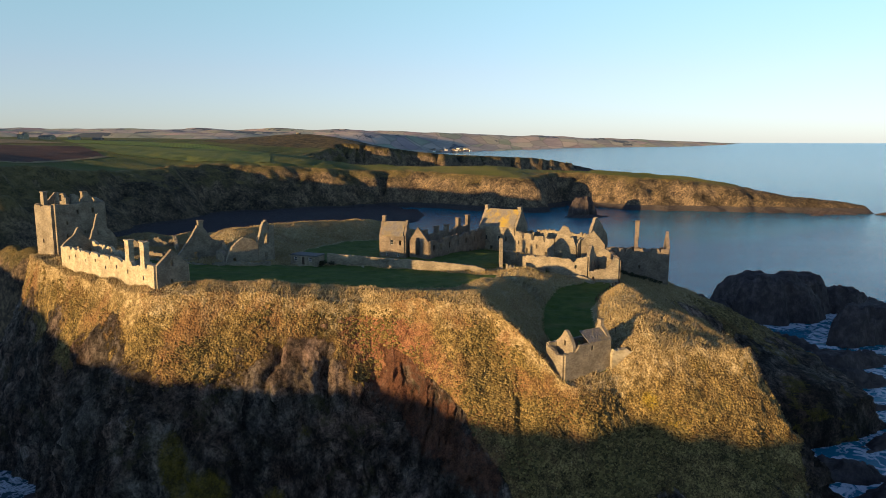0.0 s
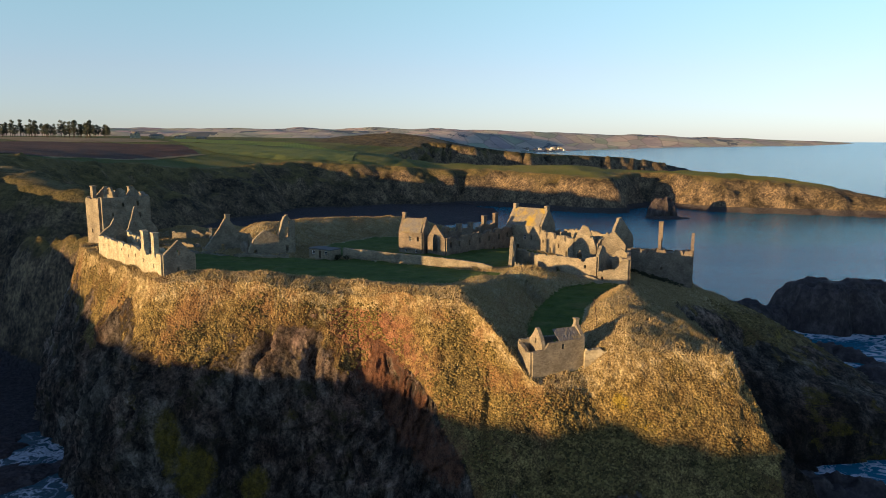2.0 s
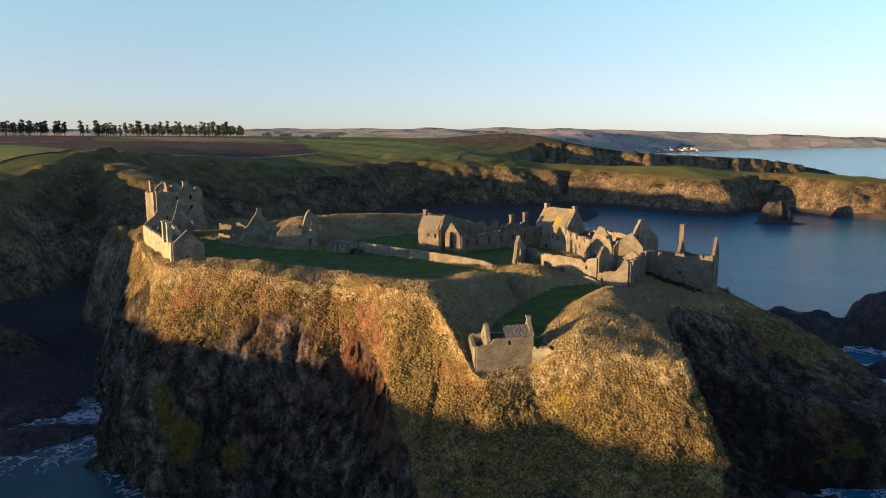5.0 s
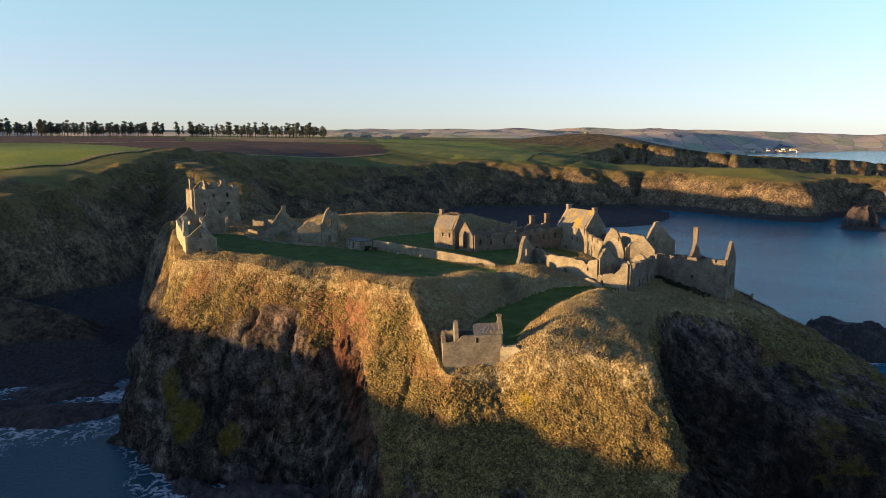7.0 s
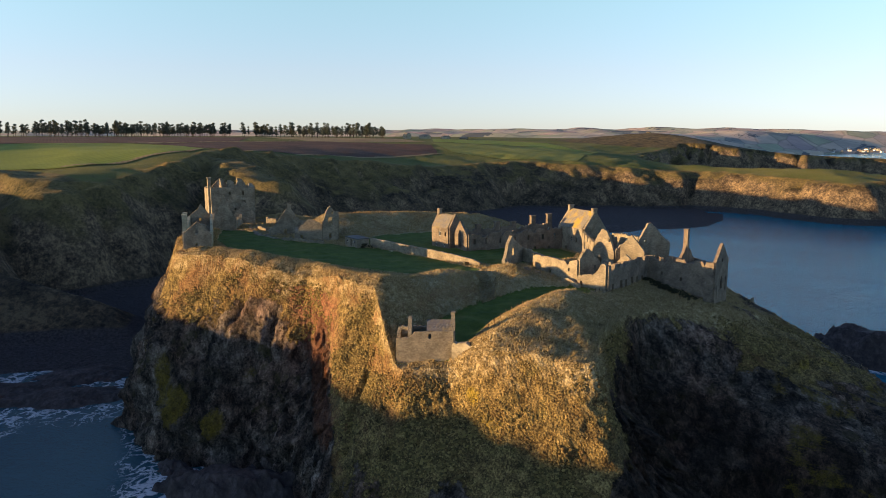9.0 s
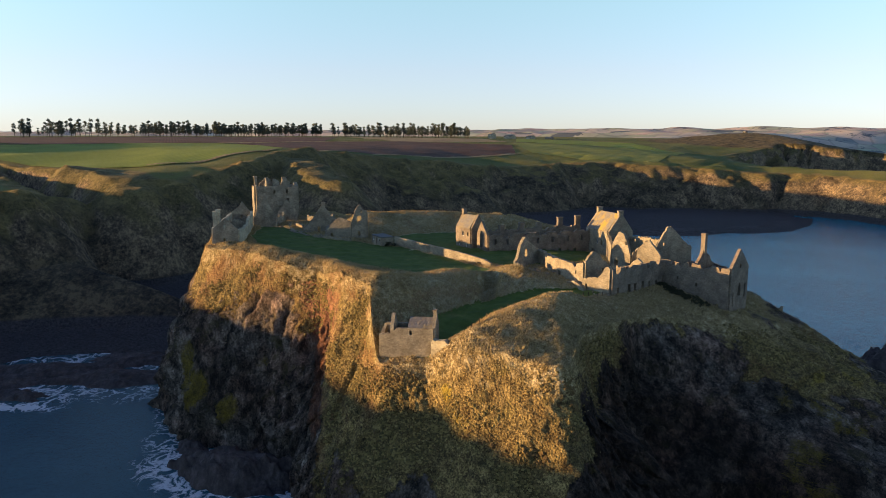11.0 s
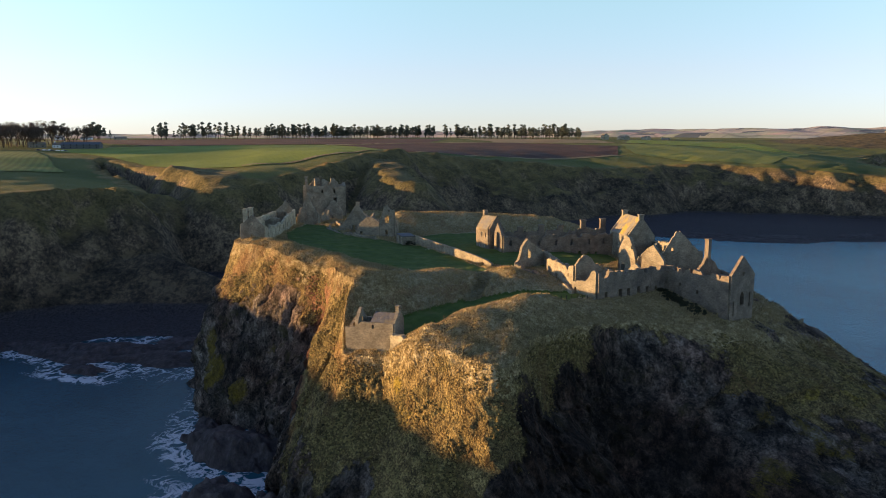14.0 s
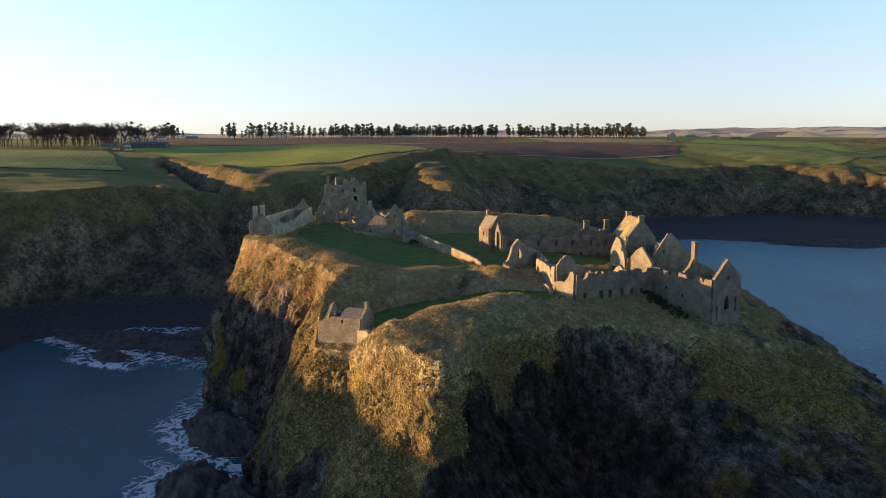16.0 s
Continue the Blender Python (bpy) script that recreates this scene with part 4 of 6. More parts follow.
def field(name, near, far, mat, label, n=70, m=40):
    """A field between its near and its far border, laid on the land."""
    a, b = resample(near, n)[None], resample(far, n)[None]
    v = np.linspace(0, 1, m)[:, None, None]
    XY = a * (1 - v) + b * v
    XY = XY + 2.5 * np.stack([vnoise(XY[..., 0] / 40, XY[..., 1] / 40, 0, 5), vnoise(XY[..., 0] / 40, XY[..., 1] / 40, 9, 5)], -1)
    Z = land_height(XY[..., 0], XY[..., 1])[0] + 0.4
    ob = sheet(name, np.concatenate([XY, Z[..., None]], -1))
    ob.data.materials.append(mat)
    return tagged(ob, label, "field", kind="structure")


field("ground_pasture", [(-665, 222), (-540, 246), (-465, 250), (-385, 262), (-352, 292), (-358, 345), (-392, 432)], [(-700, 235), (-725, 340), (-690, 440), (-640, 530), (-560, 540), (-470, 500), (-400, 440)], mat_pasture, "bright green winter pasture above the cliffs")
field("ground_pasture_west", [(-400, 15), (-395, 95), (-425, 178)], [(-740, 20), (-690, 120), (-668, 205)], mat_pasture_dull, "dull green grazed pasture beside a ravine")
field("ground_plough", [(-418, 500), (-425, 600), (-408, 700), (-408, 850)], [(-640, 556), (-680, 720), (-680, 900), (-500, 980)], mat_plough, "red-brown ploughed field along the cliff top")
field("ground_plough_far", [(-735, 345), (-700, 450), (-655, 555), (-700, 760)], [(-1110, 300), (-1120, 520), (-1120, 800), (-950, 1020)], mat_plough, "dark red-brown ploughed field")
field("ground_strip", [(-405, 470), (-412, 520), (-417, 600), (-400, 700), (-398, 850)], [(-412, 478), (-420, 520), (-427, 600), (-410, 700), (-410, 850)], mat_stubble, "pale strip of dry grass along the ploughed field", 60, 6)
field("ground_strip", [(-640, 540), (-690, 720), (-690, 890), (-600, 960)], [(-662, 548), (-706, 720), (-706, 890), (-615, 972)], mat_stubble, "tawny unploughed strip between two fields", 60, 6)
field("ground_strip", [(-358, 290), (-350, 330), (-372, 400), (-396, 450)], [(-364, 292), (-357, 332), (-379, 402), (-404, 454)], mat_stubble, "tawny strip of dry grass at the cliff edge", 60, 6)
field("ground_stubble", [(-690, 905), (-600, 1000), (-560, 1060)], [(-1000, 1090), (-900, 1180), (-740, 1240)], mat_stubble, "pale stubble field before a pine belt")
field("ground_meadow", [(-395, 870), (-300, 850), (-215, 880)], [(-540, 1040), (-440, 1120), (-280, 1150)], mat_pasture_dull, "green meadow above the bay")
field("ground_meadow_far", [(-570, 1100), (-440, 1150), (-300, 1165)], [(-700, 1300), (-580, 1360), (-480, 1350)], mat_pasture, "green meadow beside a farm")

# ---- castle walls ----
def wall_cells(bm, p0, p1, base, top, thick, openings=(), step=0.45, rough=0.35, seed=0):
    """A rubble wall from p0 to p1. base and top give heights along it (0 to 1); openings: (from, to, sill, head) in metres along and up."""
    rng = random.Random(seed)
    a, b = Vector((p0[0], p0[1], 0)), Vector((p1[0], p1[1], 0))
    length = (b - a).length
    along = (b - a) / length
    side = Vector((-along.y, along.x, 0)) * thick / 2
    n = max(2, int(round(length / step)))
    cuts = sorted({round(length * i / n, 3) for i in range(n + 1)} | {round(v, 3) for o in openings for v in o[:2] if 0 < v < length})
    cuts = [c for i, c in enumerate(cuts) if i == 0 or c - cuts[i - 1] > 0.04]
    lo = [base(c / length) for c in cuts]
    jag = [rng.uniform(-rough, rough) for _ in cuts]
    if rough > 0.12:
        # stones have fallen out of the wall head here and there
        gone, left = 0.0, 0
        for i in range(len(jag)):
            if left <= 0:
                left, gone = rng.randint(1, 5), (rng.uniform(0.3, 1.0) * 2.4 * rough if rng.random() < 0.35 else 0.0)
            jag[i] -= gone
            left -= 1
    hi = [top(c / length) + j for c, j in zip(cuts, jag)]
    levels = sorted({round(min(lo) + (max(hi) - min(lo)) * i / max(2, int((max(hi) - min(lo)) / (step * 1.2))), 3) for i in range(max(2, int((max(hi) - min(lo)) / (step * 1.2))) + 1)} | {round(v, 3) for o in openings for v in o[2:4]})
    levels = [v for i, v in enumerate(levels) if i == 0 or v - levels[i - 1] > 0.04]
    nv = {}

    def vert(i, j, s):
        z = min(levels[j], hi[i])
        key = (i, j, s)
        if key not in nv:
            w = 0.05 * math.sin(i * 12.9 + j * 7.3 + s * 3.1 + seed)
            nv[key] = bm.verts.new(a + along * cuts[i] + side * (s + w) + Vector((0, 0, max(z, lo[i]))))
        return nv[key]

    def solid(i, j):
        if not (0 <= i < len(cuts) - 1 and 0 <= j < len(levels) - 1):
            return False
        mx, mz = (cuts[i] + cuts[i + 1]) / 2, levels[j]
        if levels[j + 1] <= min(lo[i], lo[i + 1]) + 0.001 or mz >= max(hi[i], hi[i + 1]) - 0.02 or (mz >= min(hi[i], hi[i + 1]) - 0.02 and max(hi[i], hi[i + 1]) - mz < 0.1):
            return False
        mz = (levels[j] + levels[j + 1]) / 2
        return not any(o[0] < mx < o[1] and o[2] < mz < o[3] for o in openings)

    def face(*vs):
        u = []
        for v in vs:
            if v not in u and all((v.co - w.co).length > 1e-4 for w in u):
                u.append(v)
        if len(u) > 2:
            try:
                bm.faces.new(u)
            except ValueError:
                pass

    for i in range(len(cuts) - 1):
        for j in range(len(levels) - 1):
            if not solid(i, j):
                continue
            q = {(di, dj, s): vert(i + di, j + dj, s) for di in (0, 1) for dj in (0, 1) for s in (-1, 1)}
            face(q[0, 0, -1], q[1, 0, -1], q[1, 1, -1], q[0, 1, -1])
            face(q[1, 0, 1], q[0, 0, 1], q[0, 1, 1], q[1, 1, 1])
            if not solid(i - 1, j):
                face(q[0, 0, 1], q[0, 0, -1], q[0, 1, -1], q[0, 1, 1])
            if not solid(i + 1, j):
                face(q[1, 0, -1], q[1, 0, 1], q[1, 1, 1], q[1, 1, -1])
            if not solid(i, j + 1):
                face(q[0, 1, -1], q[1, 1, -1], q[1, 1, 1], q[0, 1, 1])
            if not solid(i, j - 1):
                face(q[0, 0, 1], q[1, 0, 1], q[1, 0, -1], q[0, 0, -1])


def line(*pts):
    """A height along a wall from (share, height) pairs."""
    xs, ys = [p[0] for p in pts], [p[1] for p in pts]
    return lambda t: float(np.interp(t, xs, ys))


def wall(parent, name, p0, p1, base, top, thick=1.0, openings=(), mat=None, seed=0, rough=0.3, label="", step=0.45):
    bm = bmesh.new()
    base = base if callable(base) else (lambda t, v=base: v)
    top = top if callable(top) else (lambda t, v=top: v)
    wall_cells(bm, p0, p1, base, top, thick, openings, step, rough, seed)
    return part(name, bm, mat or mat_stone, parent, label)

# ---- the castle ----
def prism(bm, ring, z0, z1, jitter=0.0, seed=0):
    rng = random.Random(seed)
    lo = [bm.verts.new((x + rng.uniform(-jitter, jitter), y + rng.uniform(-jitter, jitter), z0)) for x, y in ring]
    hi = [bm.verts.new((x + rng.uniform(-jitter, jitter), y + rng.uniform(-jitter, jitter), (z1(x, y) if callable(z1) else z1) + rng.uniform(-jitter, jitter))) for x, y in ring]
    n = len(ring)
    for i in range(n):
        bm.faces.new((lo[i], lo[(i + 1) % n], hi[(i + 1) % n], hi[i]))
    bm.faces.new(hi)
    bm.faces.new(lo[::-1])


def ring_at(x, y, a, b, turn):
    c, s = math.cos(radians(turn)), math.sin(radians(turn))
    return [(x + u * c - v * s, y + u * s + v * c) for u, v in ((-a, -b), (a, -b), (a, b), (-a, b))]


def chimney(parent, x, y, z0, z1, a=0.7, b=0.55, turn=0, mat=None, pot=False):
    """A stone stack with a projecting cope."""
    bm = bmesh.new()
    prism(bm, ring_at(x, y, a, b, turn), z0, z1 - 0.35, 0.04, int(x * 7 + y))
    ob = part("chimney", bm, mat or mat_stone, parent)
    bm = bmesh.new()
    prism(bm, ring_at(x, y, a + 0.12, b + 0.12, turn), z1 - 0.35, z1, 0.05, int(x * 5 + y))
    part("cope", bm, mat or mat_stone, ob)
    return ob


def unit(p, q):
    v = Vector((q[0] - p[0], q[1] - p[1]))
    return v.normalized(), v.length


def roof_slope(parent, name, a, b, c, d, mat, thick=0.25):
    """A slab of roof over four corners (eave a-b, ridge c-d)."""
    bm = bmesh.new()
    a, b, c, d = (Vector(p) for p in (a, b, c, d))
    n = (b - a).cross(d - a).normalized()
    if n.z < 0:
        n = -n
    nu, nv = 14, 8
    grid = []
    rng = random.Random(int(a.x * 3 + a.y))
    for i in range(nu + 1):
        for j in range(nv + 1):
            u, v = i / nu, j / nv
            p = a * (1 - u) * (1 - v) + b * u * (1 - v) + c * u * v + d * (1 - u) * v
            grid.append(bm.verts.new(p + n * (thick + rng.uniform(-0.05, 0.05))))
    for i in range(nu):
        for j in range(nv):
            k = i * (nv + 1) + j
            bm.faces.new((grid[k], grid[k + nv + 1], grid[k + nv + 2], grid[k + 1]))
    edge = [bm.verts.new(p) for p in (a, b, c, d)]
    corners = [grid[0], grid[nu * (nv + 1)], grid[nu * (nv + 1) + nv], grid[nv]]
    for i in range(4):
        bm.faces.new((edge[i], edge[(i + 1) % 4], corners[(i + 1) % 4], corners[i]))
    bm.faces.new(edge[::-1])
    return part(name, bm, mat, parent)


def pane(parent, p, q, s0, s1, z0, z1, out=0.12, name="window", frame_mat=None):
    """A glazed window set in a wall p-q, with frame and glass."""
    u, _ = unit(p, q)
    nrm = Vector((u.y, -u.x))
    bm = bmesh.new()
    o = Vector(p) + nrm * out

    def quad(sa, sb, za, zb, depth):
        r = [o + u * sa, o + u * sb, o + u * sb - nrm * depth, o + u * sa - nrm * depth]
        prism(bm, [(v.x, v.y) for v in r], za, zb)

    w = 0.09
    quad(s0, s1, z0, z0 + w, 0.1), quad(s0, s1, z1 - w, z1, 0.1), quad(s0, s0 + w, z0 + w, z1 - w, 0.1), quad(s1 - w, s1, z0 + w, z1 - w, 0.1)
    quad(s0 + w, s1 - w, (z0 + z1) / 2 - 0.03, (z0 + z1) / 2 + 0.03, 0.08)
    ob = part(name, bm, frame_mat or mat_paint, parent, "white-painted frame")
    bm = bmesh.new()
    r = [o + u * (s0 + w) - nrm * 0.04, o + u * (s1 - w) - nrm * 0.04, o + u * (s1 - w) - nrm * 0.07, o + u * (s0 + w) - nrm * 0.07]
    prism(bm, [(v.x, v.y) for v in r], z0 + w, z1 - w)
    part("pane", bm, mat_glass, ob)


def crenels(level, notches, depth=1.4, slope=0.0):
    """A wall top broken by gaps: notches are (from, to) shares of the length."""
    def f(t):
        z = level + slope * t
        for a, b in notches:
            if a < t < b:
                z -= depth
        return z
    return f


def gable(z_eave0, z_apex, z_eave1, at=0.5):
    return line((0, z_eave0), (at, z_apex), (1, z_eave1))


# the tower house
A, B, C, D = (-121.6, 209.4), (-114.3, 205.1), (-107.4, 221.2), (-114.7, 225.5)
keep = thing("tower_house", "tall square roofless stone tower house with ruined wallhead", "castle tower")
wall(keep, "wall", A, B, 49, line((0, 67.2), (0.35, 67.3), (0.36, 67.1), (1, 67.5)), 1.5, [(3.2, 3.9, 56, 57.2)], mat_stone, 1, 0.15)
wall(keep, "wall", B, C, 49, line((0, 67.5), (0.3, 67.2), (0.6, 67.6), (1, 67.0)), 1.5,
     [(7.2, 7.9, 64.2, 65.5), (12.5, 13.5, 64.0, 65.6), (3.4, 4.0, 61.2, 62.3), (3.2, 3.9, 57.4, 58.6), (12.6, 14.0, 59.2, 61.9), (9.4, 10.0, 58.0, 59.0)], mat_stone, 2, 0.2)
wall(keep, "wall", C, D, 49, line((0, 67.0), (0.5, 68.2), (1, 67.0)), 1.5, [(3, 4, 60, 61.5)], mat_stone, 3, 0.25)
wall(keep, "wall", D, A, 49, line((0, 67.2), (0.25, 67.8), (0.5, 69.0), (0.7, 67.2), (1, 67.3)), 1.5, [(8, 9, 60, 61.5)], mat_stone, 4, 0.3)
wall(keep, "cap_house", (-117.0, 211.5), (-112.6, 209.9), 66.0, line((0, 68.0), (0.4, 71.2), (0.8, 71.0), (1, 69.2)), 0.9, [(2.1, 3.0, 68.2, 70.0)], mat_stone, 5, 0.3)
wall(keep, "cap_house", (-113.2, 213.0), (-110.4, 219.8), 66.0, line((0, 69.6), (0.2, 70.2), (0.45, 68.4), (0.75, 70.6), (1, 68.6)), 0.8, [(2.6, 3.4, 67.6, 69.0)], mat_stone, 6, 0.3)
wall(keep, "roof_gable", (-119.6, 210.6), (-116.6, 216.5), 66.0, line((0, 67.6), (0.5, 70.8), (0.62, 70.6), (1, 67.5)), 0.7, [], mat_stone, 7, 0.2)
bm = bmesh.new()
prism(bm, [A, B, C, D], 65.6, 66.0)
part("wall_walk", bm, mat_stone, keep)
chimney(keep, -118.6, 208.3, 66.8, 71.2, 0.8, 0.6, -30)
chimney(keep, -111.6, 217.6, 66.0, 70.6, 0.7, 0.5, 66)

# ruined lodging in front of the tower
lodge = thing("ruined_lodging", "jagged roofless stone lodging below the tower house", "ruin")
wall(lodge, "gable_wall", (-100.5, 193.5), (-94.6, 199.2), 50, line((0, 56.5), (0.3, 60.0), (0.5, 65.9), (0.6, 65.5), (0.75, 61), (1, 57.5)), 1.0, [(3.2, 4.2, 55.5, 57.3), (3.6, 4.3, 60, 61.3)], mat_stone, 8, 0.35)
wall(lodge, "wall", (-100.5, 193.5), (-108.5, 203.5), 50, line((0, 56.5), (0.3, 59), (0.5, 56), (0.8, 57.5), (1, 55.5)), 0.9, [(4, 5, 53, 54.5)], mat_stone, 9, 0.5)
wall(lodge, "wall", (-94.6, 199.2), (-103.5, 210.5), 50, line((0, 57.5), (0.2, 55), (0.5, 56.5), (0.8, 54.5), (1, 57)), 0.9, [(3, 4.2, 52.2, 54.6)], mat_stone, 10, 0.5)
wall(lodge, "gable_wall", (-108.3, 211.0), (-101.8, 216.5), 50, line((0, 56), (0.5, 62.0), (1, 56.5)), 0.9, [(3.6, 4.6, 52, 54.4)], mat_stone, 11, 0.3)
low = thing("low_ruined_wall", "low broken stone walls on grass beside the tower", "ruin")
wall(low, "wall", (-98, 219), (-86, 222.5), 51, line((0, 56), (0.3, 54.6), (0.6, 55.8), (0.8, 54), (1, 55.5)), 0.9, [], mat_stone, 12, 0.4)
wall(low, "wall", (-86, 222.5), (-82, 214.5), 51, line((0, 56.4), (0.5, 54.6), (1, 53.6)), 0.9, [], mat_stone, 13, 0.4)
wall(low, "wall", (-90, 205.5), (-80, 202.5), 51.5, line((0, 53.6), (0.5, 54), (1, 53.0)), 0.8, [], mat_stone, 14, 0.25)
# the stables on the southern edge
stable = thing("stable_range", "long pale roofless stone stable range at the cliff edge", "ruin")
F1, F2, G1, G2 = (-62.8, 150.8), (-100.6, 183.4), (-58.0, 156.7), (-95.6, 189.2)
small = [(4.6, 5.2, 55.6, 56.6), (12.0, 12.6, 56.2, 57.1), (17.5, 18.1, 56.6, 57.5), (23.5, 24.0, 55.8, 56.6), (29, 29.6, 56.9, 57.6), (34.5, 35.0, 56.2, 57.0), (40.5, 41.0, 56.7, 57.5), (44.6, 45.1, 55.9, 56.8)]
wall(stable, "front_wall", F1, F2, 48, crenels(59.4, [(0.06, 0.075), (0.12, 0.2), (0.29, 0.31), (0.42, 0.44), (0.53, 0.55), (0.64, 0.655), (0.75, 0.765), (0.86, 0.875)], 0.75, -0.4), 0.9, small, mat_stone_pale, 16, 0.15)
wall(stable, "back_wall", G1, G2, 50, line((0, 58.6), (0.1, 57.4), (0.2, 58.2), (0.3, 56.6), (0.45, 57.8), (0.5, 56.2), (0.7, 58.4), (1, 59.4)), 0.9,
     [(3.5, 4.5, 54, 56), (9, 10, 54.2, 56), (14, 14.9, 54.4, 56), (20, 21, 54, 56.2), (27, 28, 54.2, 56), (34, 35, 54.2, 56), (41, 42.2, 53.8, 56.2)], mat_stone_pale, 17, 0.35)
wall(stable, "gable_wall", F1, G1, 49, gable(59.2, 62.5, 58.8), 0.9, [(3.3, 4.0, 58.9, 60.2), (3.1, 3.8, 55.2, 56.0)], mat_stone, 18, 0.06)
wall(stable, "gable_wall", F2, G2, 49, line((0, 58.9), (0.35, 61.4), (0.55, 63.4), (0.8, 60.4), (1, 59.2)), 0.9, [(3.4, 4.2, 57, 58.2)], mat_stone, 19, 0.15)
wall(stable, "cross_wall", (-86.0, 171.2), (-81.0, 177.2), 50, line((0, 57.4), (0.5, 58.6), (1, 56.8)), 0.8, [(3, 4, 52, 55.4)], mat_stone, 20, 0.4)
chimney(stable, -66.4, 154.1, 58.5, 64.2, 0.95, 0.6, -41, mat_stone_pale)
chimney(stable, -71.9, 158.9, 58.5, 64.0, 0.95, 0.6, -41, mat_stone_pale)

# the smithy gable
smithy = thing("ruined_smithy", "ruined stone smithy with a lone pointed gable", "ruin")
wall(smithy, "gable_wall", (-76.5, 199.2), (-66.3, 208.8), 50, line((0, 53.2), (0.2, 56.6), (0.44, 61.6), (0.5, 62.2), (0.62, 60.0), (0.85, 57.0), (1, 56.2)), 1.0, [(5.0, 6.2, 51.5, 54.0)], mat_stone, 21, 0.25)
chimney(smithy, -71.2, 204.2, 61.4, 63.2, 0.7, 0.55, 43)
wall(smithy, "wall", (-66.3, 208.8), (-73.0, 215.6), 50, line((0, 56.2), (0.5, 54.6), (1, 55.4)), 0.9, [], mat_stone, 22, 0.5)
wall(smithy, "wall", (-76.5, 199.2), (-82, 205), 50, line((0, 53.2), (0.5, 52.6), (1, 53.6)), 0.9, [], mat_stone, 23, 0.4)
wall(smithy, "wall", (-66.3, 208.8), (-61.5, 203.4), 50, line((0, 56.2), (0.4, 54.2), (1, 53.6)), 0.9, [(2.2, 3.4, 51, 53.2)], mat_stone, 24, 0.4)

# the storehouse with the tall broken corner
store = thing("ruined_storehouse", "ruined stone storehouse with one tall broken corner", "ruin")
wall(store, "wall", (-61.6, 197.0), (-54.2, 202.6), 49.5, line((0, 53.0), (0.2, 56.6), (0.5, 58.8), (0.8, 58.0), (1, 56.8)), 1.2, [(1.6, 2.6, 51.0, 53.2)], mat_stone, 25, 0.25)
wall(store, "tower_corner", (-54.2, 202.6), (-50.6, 206.6), 49.5, line((0, 57.6), (0.3, 62.2), (0.55, 63.4), (0.8, 62.2), (1, 61.4)), 1.1, [(2.0, 3.6, 56.2, 59.4), (2.2, 3.2, 52.0, 53.8), (3.3, 4.0, 60.4, 61.4)], mat_stone, 26, 0.3)
wall(store, "wall", (-50.6, 206.6), (-56.6, 212.8), 49.5, line((0, 61.2), (0.2, 58.6), (0.5, 57), (1, 55)), 1.0, [(2.4, 3.6, 54, 56)], mat_stone, 27, 0.5)
wall(store, "wall", (-61.6, 197.0), (-66, 202.6), 49.5, line((0, 53.4), (0.5, 55.2), (1, 54)), 1.0, [], mat_stone, 28, 0.5)
rub = thing("rubble_wall", "low tumbled rubble wall beside the lawn", "ruin")
wall(rub, "wall", (-64.5, 193.2), (-49.0, 197.0), 49.5, line((0, 52.4), (0.3, 53.0), (0.6, 52.0), (1, 52.2)), 1.0, [], mat_stone, 29, 0.35)
wall(rub, "wall", (-80, 195.2), (-66, 192.6), 50, line((0, 52.9), (0.5, 52.5), (1, 52.7)), 0.8, [], mat_stone, 30, 0.2)

garden = thing("garden_wall", "low curved rubble wall round a sunken garden", "wall")
ring = [(-112.4, 209.2), (-103.5, 214.1), (-87.0, 200.7), (-76.7, 194.7), (-69.6, 200.2)]
for k, (p, q) in enumerate(zip(ring[:-1], ring[1:])):
    wall(garden, "wall", p, q, 49.5, line((0, 52.7), (0.5, 52.9), (1, 52.7)), 0.8, [], mat_stone, 80 + k, 0.2)

# the low hut
hut = thing("low_hut", "small low stone hut with white windows and flat lead roof", "hut")
H1, H2 = (-44.6, 203.6), (-36.9, 200.4)
hu, hl = unit(H1, H2)
hn = Vector((-hu.y, hu.x)) * 4.4
H3, H4 = tuple(Vector(H2) + hn), tuple(Vector(H1) + hn)
wall(hut, "wall", H1, H2, 50, 53.0, 0.5, [(1.2, 2.2, 51.6, 52.7), (3.7, 4.7, 50.5, 52.7), (6.1, 7.1, 51.6, 52.7)], mat_stone, 31, 0.02)
for k, (p, q) in enumerate(((H2, H3), (H3, H4), (H4, H1))):
    wall(hut, "wall", p, q, 50, 53.0, 0.5, [], mat_stone, 32 + k, 0.02)
pane(hut, H1, H2, 1.2, 2.2, 51.6, 52.7, 0.16), pane(hut, H1, H2, 6.1, 7.1, 51.6, 52.7, 0.16)
bm = bmesh.new()
prism(bm, [tuple(Vector(H1) + hu * 3.7), tuple(Vector(H1) + hu * 4.7), tuple(Vector(H1) + hu * 4.7 + hn * 0.03), tuple(Vector(H1) + hu * 3.7 + hn * 0.03)], 50.5, 52.7)
part("door", bm, mat_wood, hut)
bm = bmesh.new()
cx, cy = (H1[0] + H3[0]) / 2, (H1[1] + H3[1]) / 2
prism(bm, [(cx + (x - cx) * 1.06, cy + (y - cy) * 1.09) for x, y in (H1, H2, H3, H4)], 53.0, 53.35, 0.02, 5)
part("roof", bm, mat_lead, hut)

